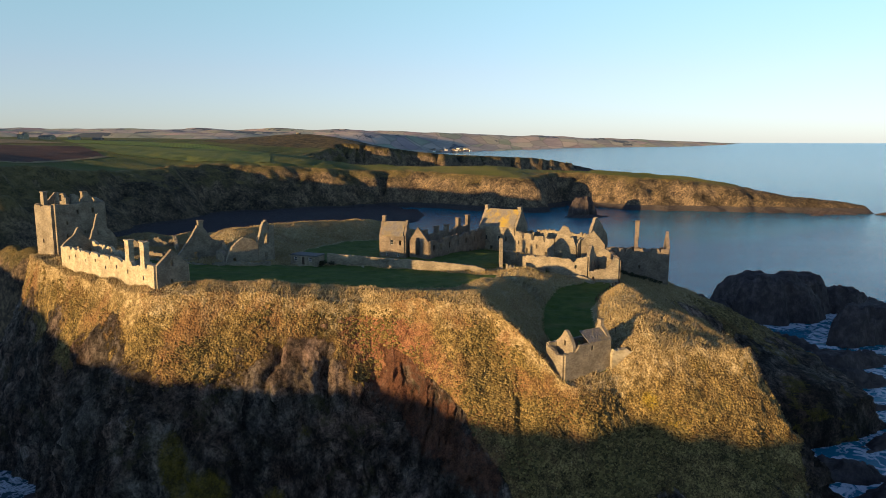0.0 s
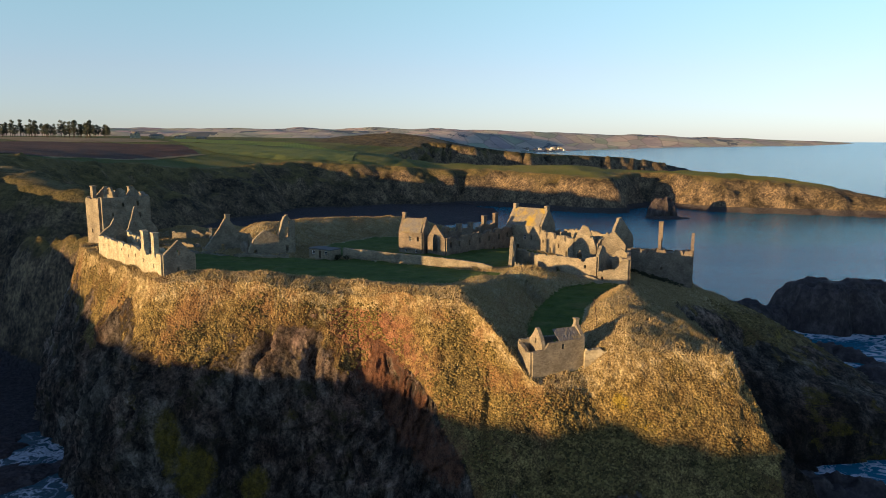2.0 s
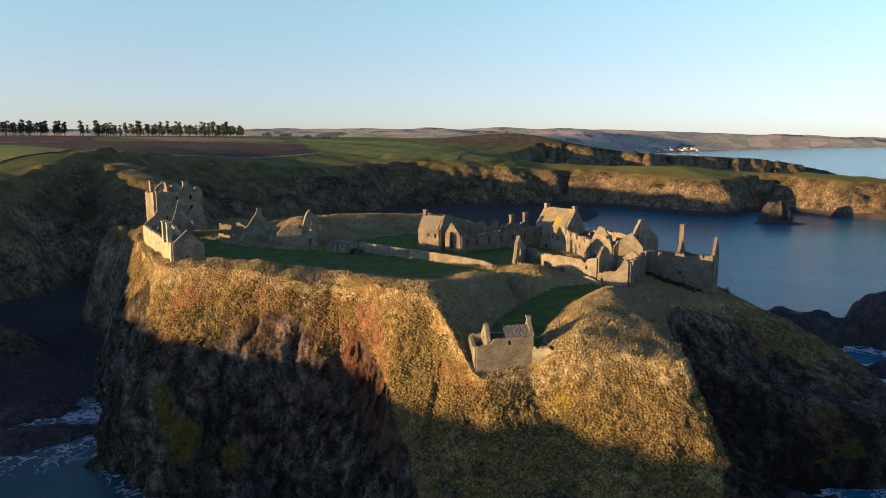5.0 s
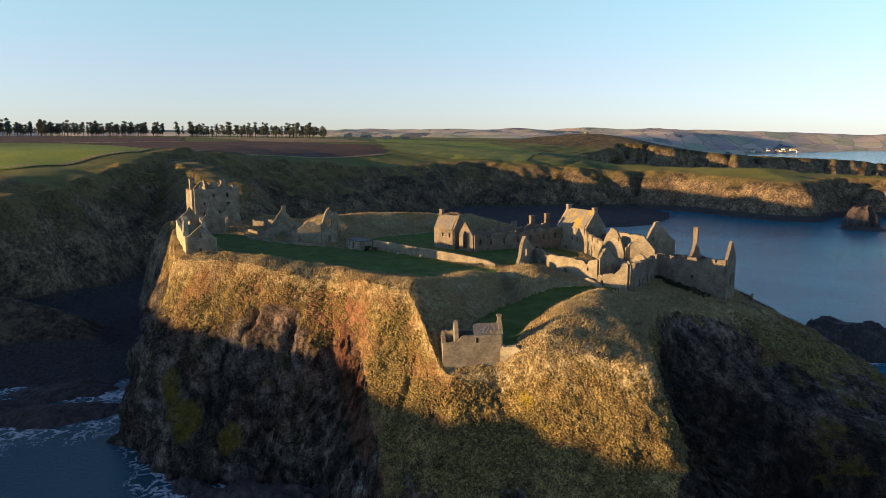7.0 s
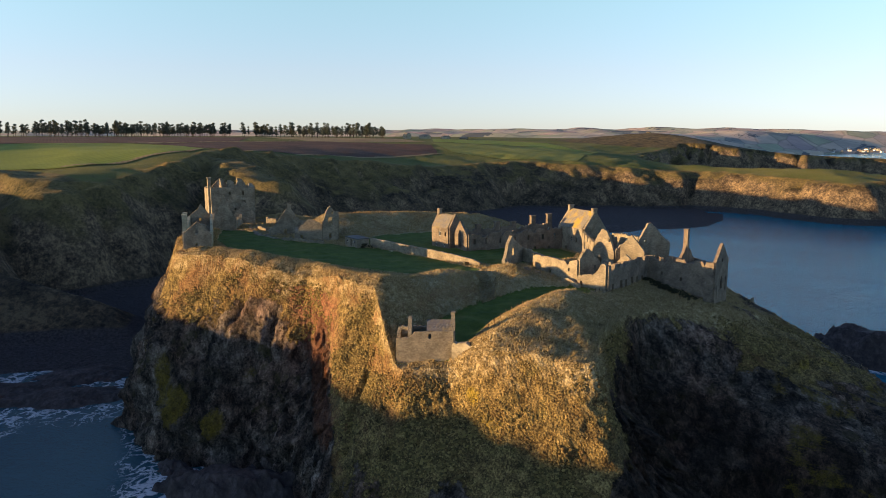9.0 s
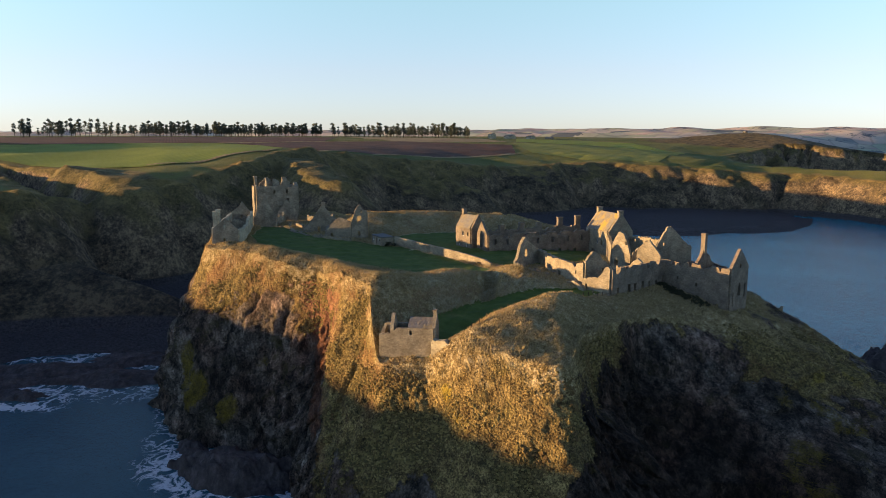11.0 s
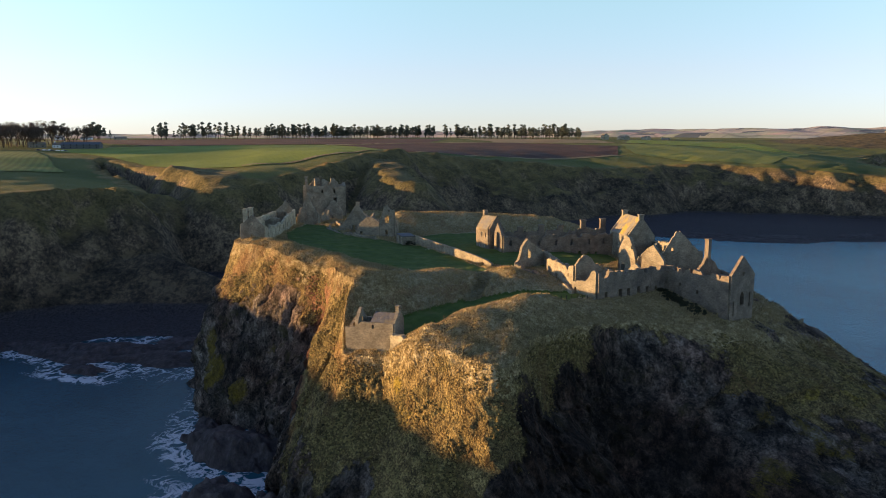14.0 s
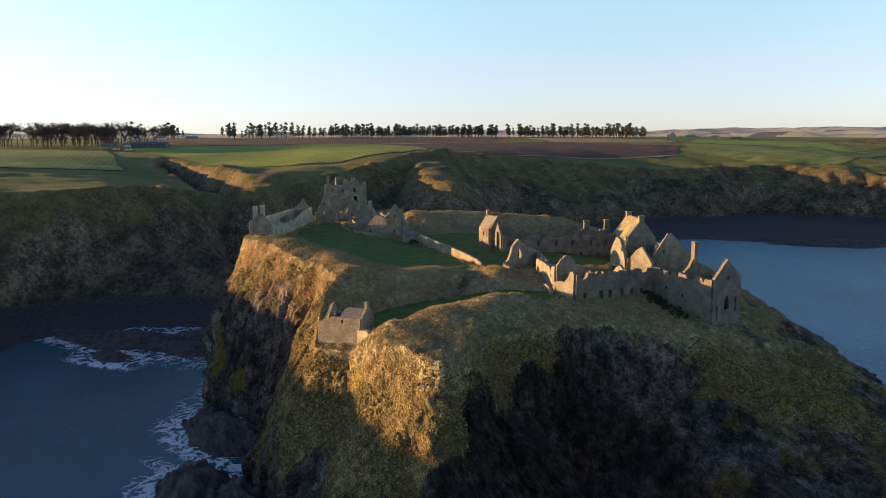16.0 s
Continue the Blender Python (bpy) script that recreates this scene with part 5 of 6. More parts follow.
# the dividing wall across the lawn
low_wall = thing("dividing_wall", "long low rubble wall dividing the lawn", "wall")
wall(low_wall, "wall", (-34.2, 204.4), (-17.8, 202.4), 49, line((0, 53.4), (1, 52.5)), 0.8, [], mat_stone, 36, 0.1)
wall(low_wall, "wall", (-17.8, 202.4), (12.1, 197.3), 47.5, line((0, 52.5), (0.5, 51.9), (0.9, 51.0), (1, 50.2)), 0.8, [(24.5, 26.2, 49.2, 49.9)], mat_stone, 37, 0.1)

# the roofed lodging
wl = thing("roofed_lodging", "small two-storey stone lodging with a slate roof", "house")
W1, W2 = (-19.9, 221.2), (-12.2, 219.5)
wu, wlen = unit(W1, W2)
wn = Vector((-wu.y, wu.x)) * 6.2
W3, W4 = tuple(Vector(W2) + wn), tuple(Vector(W1) + wn)
wall(wl, "wall", W1, W2, 47, 56.5, 0.8, [(1.9, 2.6, 49.9, 51.0), (5.6, 6.3, 49.9, 51.0), (3.4, 4.3, 53.6, 55.2), (6.2, 6.9, 53.6, 55.0)], mat_stone_red, 38, 0.02)
wall(wl, "wall", W3, W4, 47, 56.5, 0.8, [], mat_stone_red, 39, 0.02)
wall(wl, "gable_wall", W2, W3, 47, gable(56.5, 61.2, 56.5), 0.8, [(2.6, 3.5, 47.5, 50.2)], mat_stone_red, 40, 0.02)
wall(wl, "gable_wall", W4, W1, 47, gable(56.5, 61.2, 56.5), 0.8, [], mat_stone_red, 41, 0.02)
r1, r2 = Vector(W1) + wn * 0.5, Vector(W2) + wn * 0.5
ov = wn.normalized() * 0.3
roof_slope(wl, "roof", (*(Vector(W1) - ov + wu * 0.42), 56.2), (*(Vector(W2) - ov - wu * 0.42), 56.2), (*(r2 - wu * 0.42), 60.6), (*(r1 + wu * 0.42), 60.6), mat_slate)
roof_slope(wl, "roof", (*(Vector(W4) + ov + wu * 0.42), 56.2), (*(Vector(W3) + ov - wu * 0.42), 56.2), (*(r2 - wu * 0.42), 60.6), (*(r1 + wu * 0.42), 60.6), mat_slate)
chimney(wl, r1.x + 0.4, r1.y, 60.4, 62.6, 0.5, 0.7, -12, mat_stone_red)
pane(wl, W1, W2, 3.4, 4.3, 53.6, 55.2, 0.2), pane(wl, W1, W2, 1.9, 2.6, 49.9, 51.0, 0.2), pane(wl, W1, W2, 5.6, 6.3, 49.9, 51.0, 0.2)

# the western gallery
gal = thing("west_gallery", "long roofless two-storey stone gallery with chimney stacks", "ruin")
E1, E2, Q1, Q2 = (-4.4, 218.9), (15.2, 254.2), (-10.4, 221.0), (9.6, 257.4)
doors = [(3.2, 4.2, 47.2, 49.6), (9.0, 10.0, 47.0, 49.4), (15.0, 16.0, 46.8, 49.2), (21.2, 22.2, 46.6, 49.0), (27.4, 28.4, 46.4, 48.8), (33.6, 34.6, 46.2, 48.6)]
upper = [(1.8, 2.9, 51.6, 53.4), (6.4, 7.5, 51.4, 53.2), (12.2, 13.3, 51.2, 53.0), (18.4, 19.5, 51.2, 53.0), (24.2, 25.3, 51.2, 53.0), (30.6, 31.7, 51.2, 53.0), (36.2, 37.2, 51.2, 53.0)]
lower = [(6.4, 7.2, 48.2, 49.3), (12.3, 13.1, 48.0, 49.1), (18.5, 19.3, 47.8, 48.9), (24.5, 25.3, 47.6, 48.7), (30.8, 31.6, 47.4, 48.5)]
wall(gal, "court_wall", E1, E2, 43.5, crenels(54.9, [(0.13, 0.2), (0.33, 0.35), (0.48, 0.55), (0.66, 0.7), (0.8, 0.84)], 0.9, 0.2), 0.9, doors + upper + lower, mat_stone_red, 42, 0.25)
wall(gal, "outer_wall", Q1, Q2, 44, crenels(55.6, [(0.2, 0.26), (0.4, 0.45), (0.6, 0.66)], 0.8, 0.2), 0.9, [(10, 11, 51.4, 53), (20, 21, 51.4, 53), (30, 31, 51.4, 53)], mat_stone_red, 43, 0.3)
wall(gal, "gable_wall", Q1, E1, 46, gable(55.0, 59.4, 54.6, 0.42), 0.9, [(1.9, 3.6, 50.4, 55.0), (2.2, 3.3, 55.0, 56.0)], mat_stone_red, 44, 0.05)
for t, top in ((0.22, 57.3), (0.41, 57.8), (0.58, 57.5), (0.79, 59.1), (0.97, 59.4)):
    chimney(gal, Q1[0] + (Q2[0] - Q1[0]) * t, Q1[1] + (Q2[1] - Q1[1]) * t, 54.5, top, 0.95, 0.55, 61, mat_stone_red)

# the roofed suite at the corner
suite = thing("roofed_suite", "tall stone corner house with a lichened slate roof", "house")
S1, S2 = (13.6, 255.4), (25.6, 247.9)
su, sl = unit(S1, S2)
sn = Vector((-su.y, su.x)) * 9.4
S3, S4 = tuple(Vector(S2) + sn), tuple(Vector(S1) + sn)
wall(suite, "wall", S1, S2, 43, 55.6, 0.9, [(2.0, 3.0, 50.6, 52.4), (7.4, 8.4, 50.6, 52.4), (4.4, 5.6, 46, 48.6), (10.4, 11.2, 50.6, 52.2)], mat_stone, 46, 0.02)
wall(suite, "wall", S3, S4, 40, 55.6, 0.9, [], mat_stone, 47, 0.02)
wall(suite, "gable_wall", S2, S3, 40, gable(55.6, 61.9, 55.6), 0.9, [(6.6, 7.3, 50, 51.4)], mat_stone, 48, 0.02)
wall(suite, "gable_wall", S4, S1, 43, gable(55.6, 61.9, 55.6), 0.9, [], mat_stone, 49, 0.02)
r1, r2 = Vector(S1) + sn * 0.5, Vector(S2) + sn * 0.5
ov = sn.normalized() * 0.3
roof_slope(suite, "roof", (*(Vector(S1) - ov + su * 0.46), 55.2), (*(Vector(S2) - ov - su * 0.46), 55.2), (*(r2 - su * 0.46), 61.4), (*(r1 + su * 0.46), 61.4), mat_slate_lichen)
roof_slope(suite, "roof", (*(Vector(S4) + ov + su * 0.46), 55.2), (*(Vector(S3) + ov - su * 0.46), 55.2), (*(r2 - su * 0.46), 61.4), (*(r1 + su * 0.46), 61.4), mat_slate_lichen)
chimney(suite, r1.x + 0.4, r1.y - 0.3, 61.0, 62.9, 0.6, 0.9, -32)
chimney(suite, r2.x - 0.3, r2.y + 0.2, 61.0, 62.7, 0.6, 0.9, -32)
pane(suite, S1, S2, 2.0, 3.0, 50.6, 52.4, 0.2), pane(suite, S1, S2, 7.4, 8.4, 50.6, 52.4, 0.2)

# the north range, with its broken gables
north = thing("north_range", "roofless sunlit stone range with broken window heads", "ruin")
wall(north, "court_wall", (25.6, 247.9), (36.8, 228.2), 43, crenels(54.6, [(0.0, 0.06), (0.2, 0.27), (0.45, 0.53), (0.74, 0.8)], 1.7, -0.2), 1.0,
     [(2.6, 3.4, 50.2, 51.4), (7.5, 8.4, 47, 49.4), (13.0, 13.9, 50.0, 51.4), (18.0, 19.2, 47.0, 49.6)], mat_stone, 50, 0.2)
wall(north, "gable_wall", (36.8, 228.2), (43.6, 226.9), 43, line((0, 54.4), (0.18, 57.4), (0.36, 58.9), (0.6, 58.4), (0.85, 55.0), (1, 52.4)), 1.1, [(4.9, 5.6, 55.0, 56.2), (1.0, 2.6, 46.5, 50.0)], mat_stone, 51, 0.2)
wall(north, "gable_wall", (45.4, 227.2), (52.8, 227.2), 43, line((0, 54.0), (0.25, 56.0), (0.5, 57.2), (0.8, 54.8), (1, 53.0)), 1.0, [], mat_stone, 52, 0.15)
wall(north, "gable_wall", (48.0, 232.5), (56.6, 240.8), 42, line((0, 53.0), (0.2, 57.0), (0.36, 60.9), (0.5, 60.4), (0.75, 57.0), (0.98, 54.5), (1, 52)), 1.1, [(3.0, 3.8, 54.6, 55.8)], mat_stone, 53, 0.25)
wall(north, "outer_wall", (31.0, 255.4), (56.6, 240.8), 40, line((0, 53.4), (0.3, 54.6), (0.6, 54.2), (1, 54.6)), 1.0, [(6, 7, 50, 51.6), (14, 15, 50, 51.6), (21, 22, 50, 51.6)], mat_stone, 54, 0.4)
wall(north, "cross_wall", (43.6, 226.9), (48.0, 232.5), 43, line((0, 52.4), (0.4, 54.6), (1, 53.4)), 0.9, [], mat_stone, 55, 0.5)

# the south front of the court
south = thing("south_front", "broken stone south front of the courtyard ruins", "ruin")
wall(south, "chapel_gable", (17.0, 202.6), (17.8, 214.6), 44.5, line((0, 50.2), (0.08, 52.0), (0.2, 55.4), (0.32, 57.2), (0.4, 57.4), (0.5, 56.4), (0.8, 54.0), (1, 53.4)), 1.0, [(4.4, 5.6, 51.4, 53.6), (4.7, 5.3, 53.6, 54.3)], mat_stone, 56, 0.25)
wall(south, "front_wall", (24.2, 209.2), (41.9, 199.9), 43.5, line((0, 52.2), (0.4, 52.6), (0.75, 52.2), (0.8, 51.6), (0.86, 52.8), (1, 53.4)), 1.0, [(7.2, 8.6, 47.0, 49.0), (16.2, 16.8, 49.6, 50.6)], mat_stone, 57, 0.15)
wall(south, "gable_wall", (41.9, 199.9), (46.4, 209.0), 43.5, line((0, 53.6), (0.22, 56.2), (0.34, 56.6), (0.55, 54.6), (0.8, 52.2), (1, 50.4)), 0.9, [(5.5, 6.3, 50, 51.4)], mat_stone, 58, 0.25)
wall(south, "front_wall", (42.1, 199.0), (50.4, 198.6), 43.5, line((0, 49.2), (0.3, 49.8), (0.55, 50.0), (0.68, 51.0), (0.8, 52.8), (1, 53.2)), 1.0, [(0.9, 1.6, 46.4, 47.8)], mat_stone, 59, 0.2)
wall(south, "inner_wall", (17.8, 214.6), (35.5, 208.0), 44.5, line((0, 53.0), (0.5, 51.6), (1, 50.4)), 0.9, [(4, 5.2, 46, 49)], mat_stone, 60, 0.4)
wall(south, "foot_wall", (35.6, 200.4), (43.5, 197.3), 43.5, line((0, 47.0), (0.5, 48.2), (1, 47.2)), 0.8, [], mat_stone, 61, 0.2)
wall(south, "rubble_bank", (18.5, 201.0), (29.0, 203.0), 44.5, line((0, 50.6), (0.4, 49.6), (1, 48.0)), 1.8, [], mat_stone, 62, 0.5)

# the east range
east = thing("east_range", "roofless stone east range with broken battlement-like wallhead", "ruin")
wall(east, "outer_wall", (50.5, 198.6), (54.0, 227.0), 41, crenels(52.6, [(0.06, 0.13), (0.22, 0.25), (0.33, 0.4), (0.5, 0.53), (0.62, 0.67), (0.8, 0.86)], 1.2, -0.6), 1.1,
     [(2.4, 3.6, 44.4, 47.3), (7.8, 9.3, 44.0, 47.4), (11.2, 12.4, 44.2, 47.2), (15.2, 16.6, 44.0, 47.2), (19.0, 20.1, 43.8, 46.8), (22.6, 23.8, 43.6, 46.6), (26.8, 28.2, 43.2, 47.4)], mat_stone_red, 63, 0.2)
wall(east, "inner_wall", (46.4, 209.0), (48.4, 224.5), 43, line((0, 50.4), (0.3, 49.2), (0.6, 50.8), (1, 49.6)), 0.9, [(4, 5.2, 46, 48.4), (10, 11.2, 46, 48.4)], mat_stone, 64, 0.5)
wall(east, "cross_wall", (51.0, 205.5), (46.8, 206.4), 43, line((0, 51.4), (0.5, 52.6), (1, 52.0)), 0.8, [], mat_stone, 65, 0.4)
wall(east, "cross_wall", (52.6, 216.0), (47.6, 217.0), 43, line((0, 51.8), (0.4, 53.2), (1, 51.0)), 0.8, [], mat_stone, 66, 0.4)

brew = thing("gabled_wing", "roofless stone wing with tall gable and lone chimney", "ruin")
wall(brew, "outer_wall", (54.3, 227.0), (73.4, 225.9), 35, crenels(51.9, [(0.1, 0.14), (0.24, 0.28), (0.38, 0.42), (0.58, 0.7), (0.84, 0.87)], 1.0, -0.2), 1.0, [(9.6, 10.2, 45.2, 46.2), (15.6, 16.6, 39.2, 41.0), (4.0, 4.6, 46.5, 47.4)], mat_stone_red, 67, 0.15)
wall(brew, "gable_wall", (73.4, 225.9), (75.2, 235.2), 34, gable(51.6, 56.8, 51.6, 0.47), 0.9, [(4.4, 5.2, 51.2, 52.3), (4.0, 5.6, 43.2, 46.2), (4.4, 5.2, 46.2, 46.9), (1.2, 1.7, 40.5, 44.5), (7.6, 8.1, 42.5, 46.5)], mat_stone_red, 68, 0.05)
wall(brew, "north_wall", (75.2, 235.2), (56.5, 237.5), 35, line((0, 50.8), (0.3, 50.2), (0.6, 50.8), (1, 50.2)), 0.9, [(6, 7, 46.6, 48.2), (12, 13, 46.6, 48.2)], mat_stone_red, 69, 0.3)
wall(brew, "chimney_gable", (63.2, 226.4), (65.4, 236.2), 40, line((0, 51.6), (0.25, 53.4), (0.38, 56.0), (0.55, 55.0), (0.8, 52.0), (1, 50.2)), 0.9, [], mat_stone_red, 70, 0.2)
chimney(brew, 64.2, 230.4, 54.0, 60.3, 0.55, 0.65, 77, mat_stone_red)
bm = bmesh.new()
prism(bm, ring_at(68.6, 231.2, 4.2, 3.8, -4), 49.4, 50.0)
part("wallhead_fill", bm, mat_stone, brew)

# the postern house in the cleft
post = thing("postern_house", "small stone gatehouse with slate lean-to roof above a cleft", "gatehouse")
P1, P2 = (24.5, 136.3), (35.0, 142.4)
pu, pl = unit(P1, P2)
pn = Vector((-pu.y, pu.x)) * 5.4
P3, P4 = tuple(Vector(P2) + pn), tuple(Vector(P1) + pn)
wall(post, "front_wall", P1, P2, 35, line((0, 43.9), (0.22, 44.2), (0.3, 45.4), (1, 45.7)), 0.8, [(6.7, 7.3, 44.0, 45.0)], mat_stone, 71, 0.05, step=0.35)
L1, L2 = tuple(Vector(P1) + pu * 2.6), tuple(Vector(P1) + pu * 2.6 + pn)
wall(post, "gable_wall", L1, L2, 38, line((0, 45.4), (0.35, 47.9), (0.5, 48.2), (0.75, 46.4), (1, 45.2)), 0.8, [(2.2, 2.8, 45.0, 46.0)], mat_stone, 72, 0.12, step=0.35)
wall(post, "gable_wall", P2, P3, 38, line((0, 45.8), (0.45, 48.0), (0.6, 48.2), (1, 45.6)), 0.8, [], mat_stone, 73, 0.06, step=0.35)
wall(post, "back_wall", P3, P4, 38, 45.2, 0.8, [(3, 4.2, 42, 44.4)], mat_stone, 74, 0.1, step=0.35)
wall(post, "side_wall", P1, P4, 36, line((0, 43.9), (0.4, 43.6), (1, 45.0)), 0.8, [], mat_stone, 75, 0.2, step=0.35)
roof_slope(post, "roof", (*(Vector(P1) + pu * 6.3 - pn * 0.02), 45.5), (*(Vector(P2) - pu * 0.42 - pn * 0.02), 45.5), (*(Vector(P2) - pu * 0.42 + pn * 0.55), 47.3), (*(Vector(P1) + pu * 6.3 + pn * 0.55), 47.3), mat_slate, 0.15)
chimney(post, *(Vector(P2) + pn * 0.52 - pu * 0.1), 47.6, 49.3, 0.4, 0.45, 30)
butt = thing("retaining_wall", "pale lime-stained retaining wall beside the postern", "wall")
wall(butt, "wall", (35.2, 141.8), (40.6, 143.0), 37, line((0, 43.2), (0.5, 43.6), (1, 42.6)), 1.4, [], mat_stone_pale, 76, 0.25)
corner = thing("cliff_bastion", "small ruined stone bastion on the seaward cliff edge", "ruin")
wall(corner, "wall", (75.0, 260.5), (80.4, 256.6), 27, line((0, 35.0), (0.8, 35.0), (1, 35.9)), 1.0, [], mat_stone, 77, 0.2)

# the fence along the cleft
fence = thing("wire_fence", "line of short wooden fence posts along the grass edge", "fence")
post_mesh = bmesh.new()
prism(post_mesh, ring_at(0, 0, 0.07, 0.07, 0), 0.0, 1.25)
first = part("post", post_mesh, mat_wood, fence)
fy = np.interp(np.linspace(0, 1, 24), [0, 0.4, 1], [152, 178, 196])
fx = np.interp(np.linspace(0, 1, 24), [0, 0.4, 1], [38.5, 39.5, 49.5])
for k in range(24):
    ob = first if k == 0 else new("post", first.data)
    ob.parent = fence
    ob.location = (fx[k], fy[k], ground(fx[k], fy[k]) - 0.1)

# fallen stones round the ruins
def stone_mesh(seed):
    rng = random.Random(seed)
    bm = bmesh.new()
    bmesh.ops.create_icosphere(bm, subdivisions=1, radius=1.0)
    for v in bm.verts:
        v.co = Vector((v.co.x * 1.2, v.co.y * 0.9, v.co.z * 0.65)) * rng.uniform(0.75, 1.2)
    return bm


rubble = thing("fallen_rubble", "scattered fallen building stones on the grass", "rubble")
kinds = [part("stone", stone_mesh(300 + k), mat_stone_pale if k == 1 else mat_stone, rubble) for k in range(4)]
fall = random.Random(21)
heaps = [((-62, 195), (-50, 199), 34), ((-80, 197), (-72, 203), 16), ((-66, 207), (-58, 200), 12), ((-100, 191), (-92, 200), 18), ((33, 204), (46, 201), 18), ((47, 195), (52, 199), 14), ((12, 198), (16, 197), 6), ((-35, 203), (-20, 201), 6)]
made = 0
for p, q, count in heaps:
    for _ in range(count):
        t, s = fall.random(), fall.uniform(0.25, 0.62)
        x, y = p[0] + (q[0] - p[0]) * t + fall.gauss(0, 1.0), p[1] + (q[1] - p[1]) * t + fall.gauss(0, 1.0)
        ob = kinds[made] if made < 4 else new("stone", kinds[made % 4].data)
        ob.parent = rubble
        ob.location, ob.rotation_euler, ob.scale = (x, y, ground(x, y) + 0.2 * s), (0, 0, fall.uniform(0, 6.28)), (s, s, s)
        made += 1

# ---- trees, farms, far things ----
def leaf_crown(bm, rng, centres, size, count):
    for _ in range(count):
        c, r = rng.choice(centres)
        d = Vector((rng.gauss(0, 1), rng.gauss(0, 1), rng.gauss(0, 1))).normalized() * r * rng.uniform(0.35, 1.0)
        p = c + Vector((d.x, d.y, d.z * 0.6))
        a = Vector((rng.uniform(-1, 1), rng.uniform(-1, 1), rng.uniform(-0.5, 0.5))).normalized() * size * rng.uniform(0.6, 1.3)
        b = a.cross(Vector((rng.uniform(-1, 1), rng.uniform(-1, 1), 1))).normalized() * size * rng.uniform(0.4, 0.9)
        bm.faces.new([bm.verts.new(p + v) for v in (a, b, -a, -b * 0.7)])


def limb(bm, p, q, r0, r1, n=5):
    d = (q - p).normalized()
    s = d.orthogonal().normalized()
    t = d.cross(s)
    lo = [bm.verts.new(p + (s * math.cos(2 * math.pi * k / n) + t * math.sin(2 * math.pi * k / n)) * r0) for k in range(n)]
    hi = [bm.verts.new(q + (s * math.cos(2 * math.pi * k / n) + t * math.sin(2 * math.pi * k / n)) * r1) for k in range(n)]
    for k in range(n):
        bm.faces.new((lo[k], lo[(k + 1) % n], hi[(k + 1) % n], hi[k]))


def pine(seed, h):
    rng = random.Random(seed)
    ob = thing("pine_tree", "tall dark pine with a bare trunk in a shelter belt", "tree", "pines of the shelter belt")
    bm = bmesh.new()
    lean = Vector((rng.uniform(-0.6, 0.6), rng.uniform(-0.6, 0.6), 0))
    limb(bm, Vector((0, 0, -0.5)), lean * 0.5 + Vector((0, 0, h * 0.55)), 0.34, 0.24)
    limb(bm, lean * 0.5 + Vector((0, 0, h * 0.55)), lean + Vector((0, 0, h * 0.95)), 0.24, 0.06)
    centres = []
    for k in range(18):
        a, z = rng.uniform(0, 6.28), rng.uniform(0.34, 0.98)
        r = (1.12 - z) * h * 0.15 + 0.2
        c = Vector((math.cos(a) * r, math.sin(a) * r, h * z)) + lean * z
        limb(bm, lean * z + Vector((0, 0, h * (z - 0.06))), c, 0.10, 0.04, 4)
        centres.append((c, h * rng.uniform(0.06, 0.12)))
    part("trunk", bm, mat_bark, ob)
    bm = bmesh.new()
    leaf_crown(bm, rng, centres, 1.0, 430)
    part("crown", bm, mat_needles, ob, "dark needle clumps")
    return ob


def bare_tree(seed, h):
    rng = random.Random(seed)
    ob = thing("bare_tree", "leafless broad winter tree beside the farm", "tree", "bare trees by the farm")
    bm = bmesh.new()
    limb(bm, Vector((0, 0, -0.5)), Vector((0, 0, h * 0.3)), 0.4, 0.3)
    tips = []
    for k in range(7):
        a = rng.uniform(0, 6.28)
        q = Vector((math.cos(a) * h * 0.2, math.sin(a) * h * 0.2, h * rng.uniform(0.5, 0.7)))
        limb(bm, Vector((0, 0, h * rng.uniform(0.22, 0.32))), q, 0.2, 0.1, 4)
        for j in range(5):
            b = rng.uniform(0, 6.28)
            t = q + Vector((math.cos(b) * h * 0.14, math.sin(b) * h * 0.14, h * rng.uniform(0.12, 0.3)))
            limb(bm, q, t, 0.09, 0.04, 3)
            tips.append((t, h * 0.095))
    part("trunk", bm, mat_bark, ob)
    bm = bmesh.new()
    leaf_crown(bm, rng, tips, 0.5, 800)
    part("crown", bm, mat_twigs, ob, "brown haze of bare twigs")
    return ob


def land_z(x, y):
    return float(land_height(np.array([float(x)]), np.array([float(y)]))[0][0])


def plant(models, spots, rng):
    """Sets copies of the models at the spots; each model itself takes the first ones."""
    for k, (x, y) in enumerate(spots):
        s = rng.uniform(0.68, 1.22)
        m = Matrix.LocRotScale((x, y, land_z(x, y) - 0.3), Euler((0, 0, rng.uniform(0, 6.28))), (s, s, s))
        if k < len(models):
            models[k].matrix_basis = m
        else:
            made = copy_thing(models[k % len(models)], m)
            made.scale = (s, s, s)


def along_line(p, q, n, side, rng):
    d = Vector((q[0] - p[0], q[1] - p[1]))
    nrm = Vector((-d.y, d.x)).normalized()
    return [(p[0] + d.x * t + nrm.x * w, p[1] + d.y * t + nrm.y * w) for t, w in ((rng.random(), rng.uniform(-side, side)) for _ in range(n))]


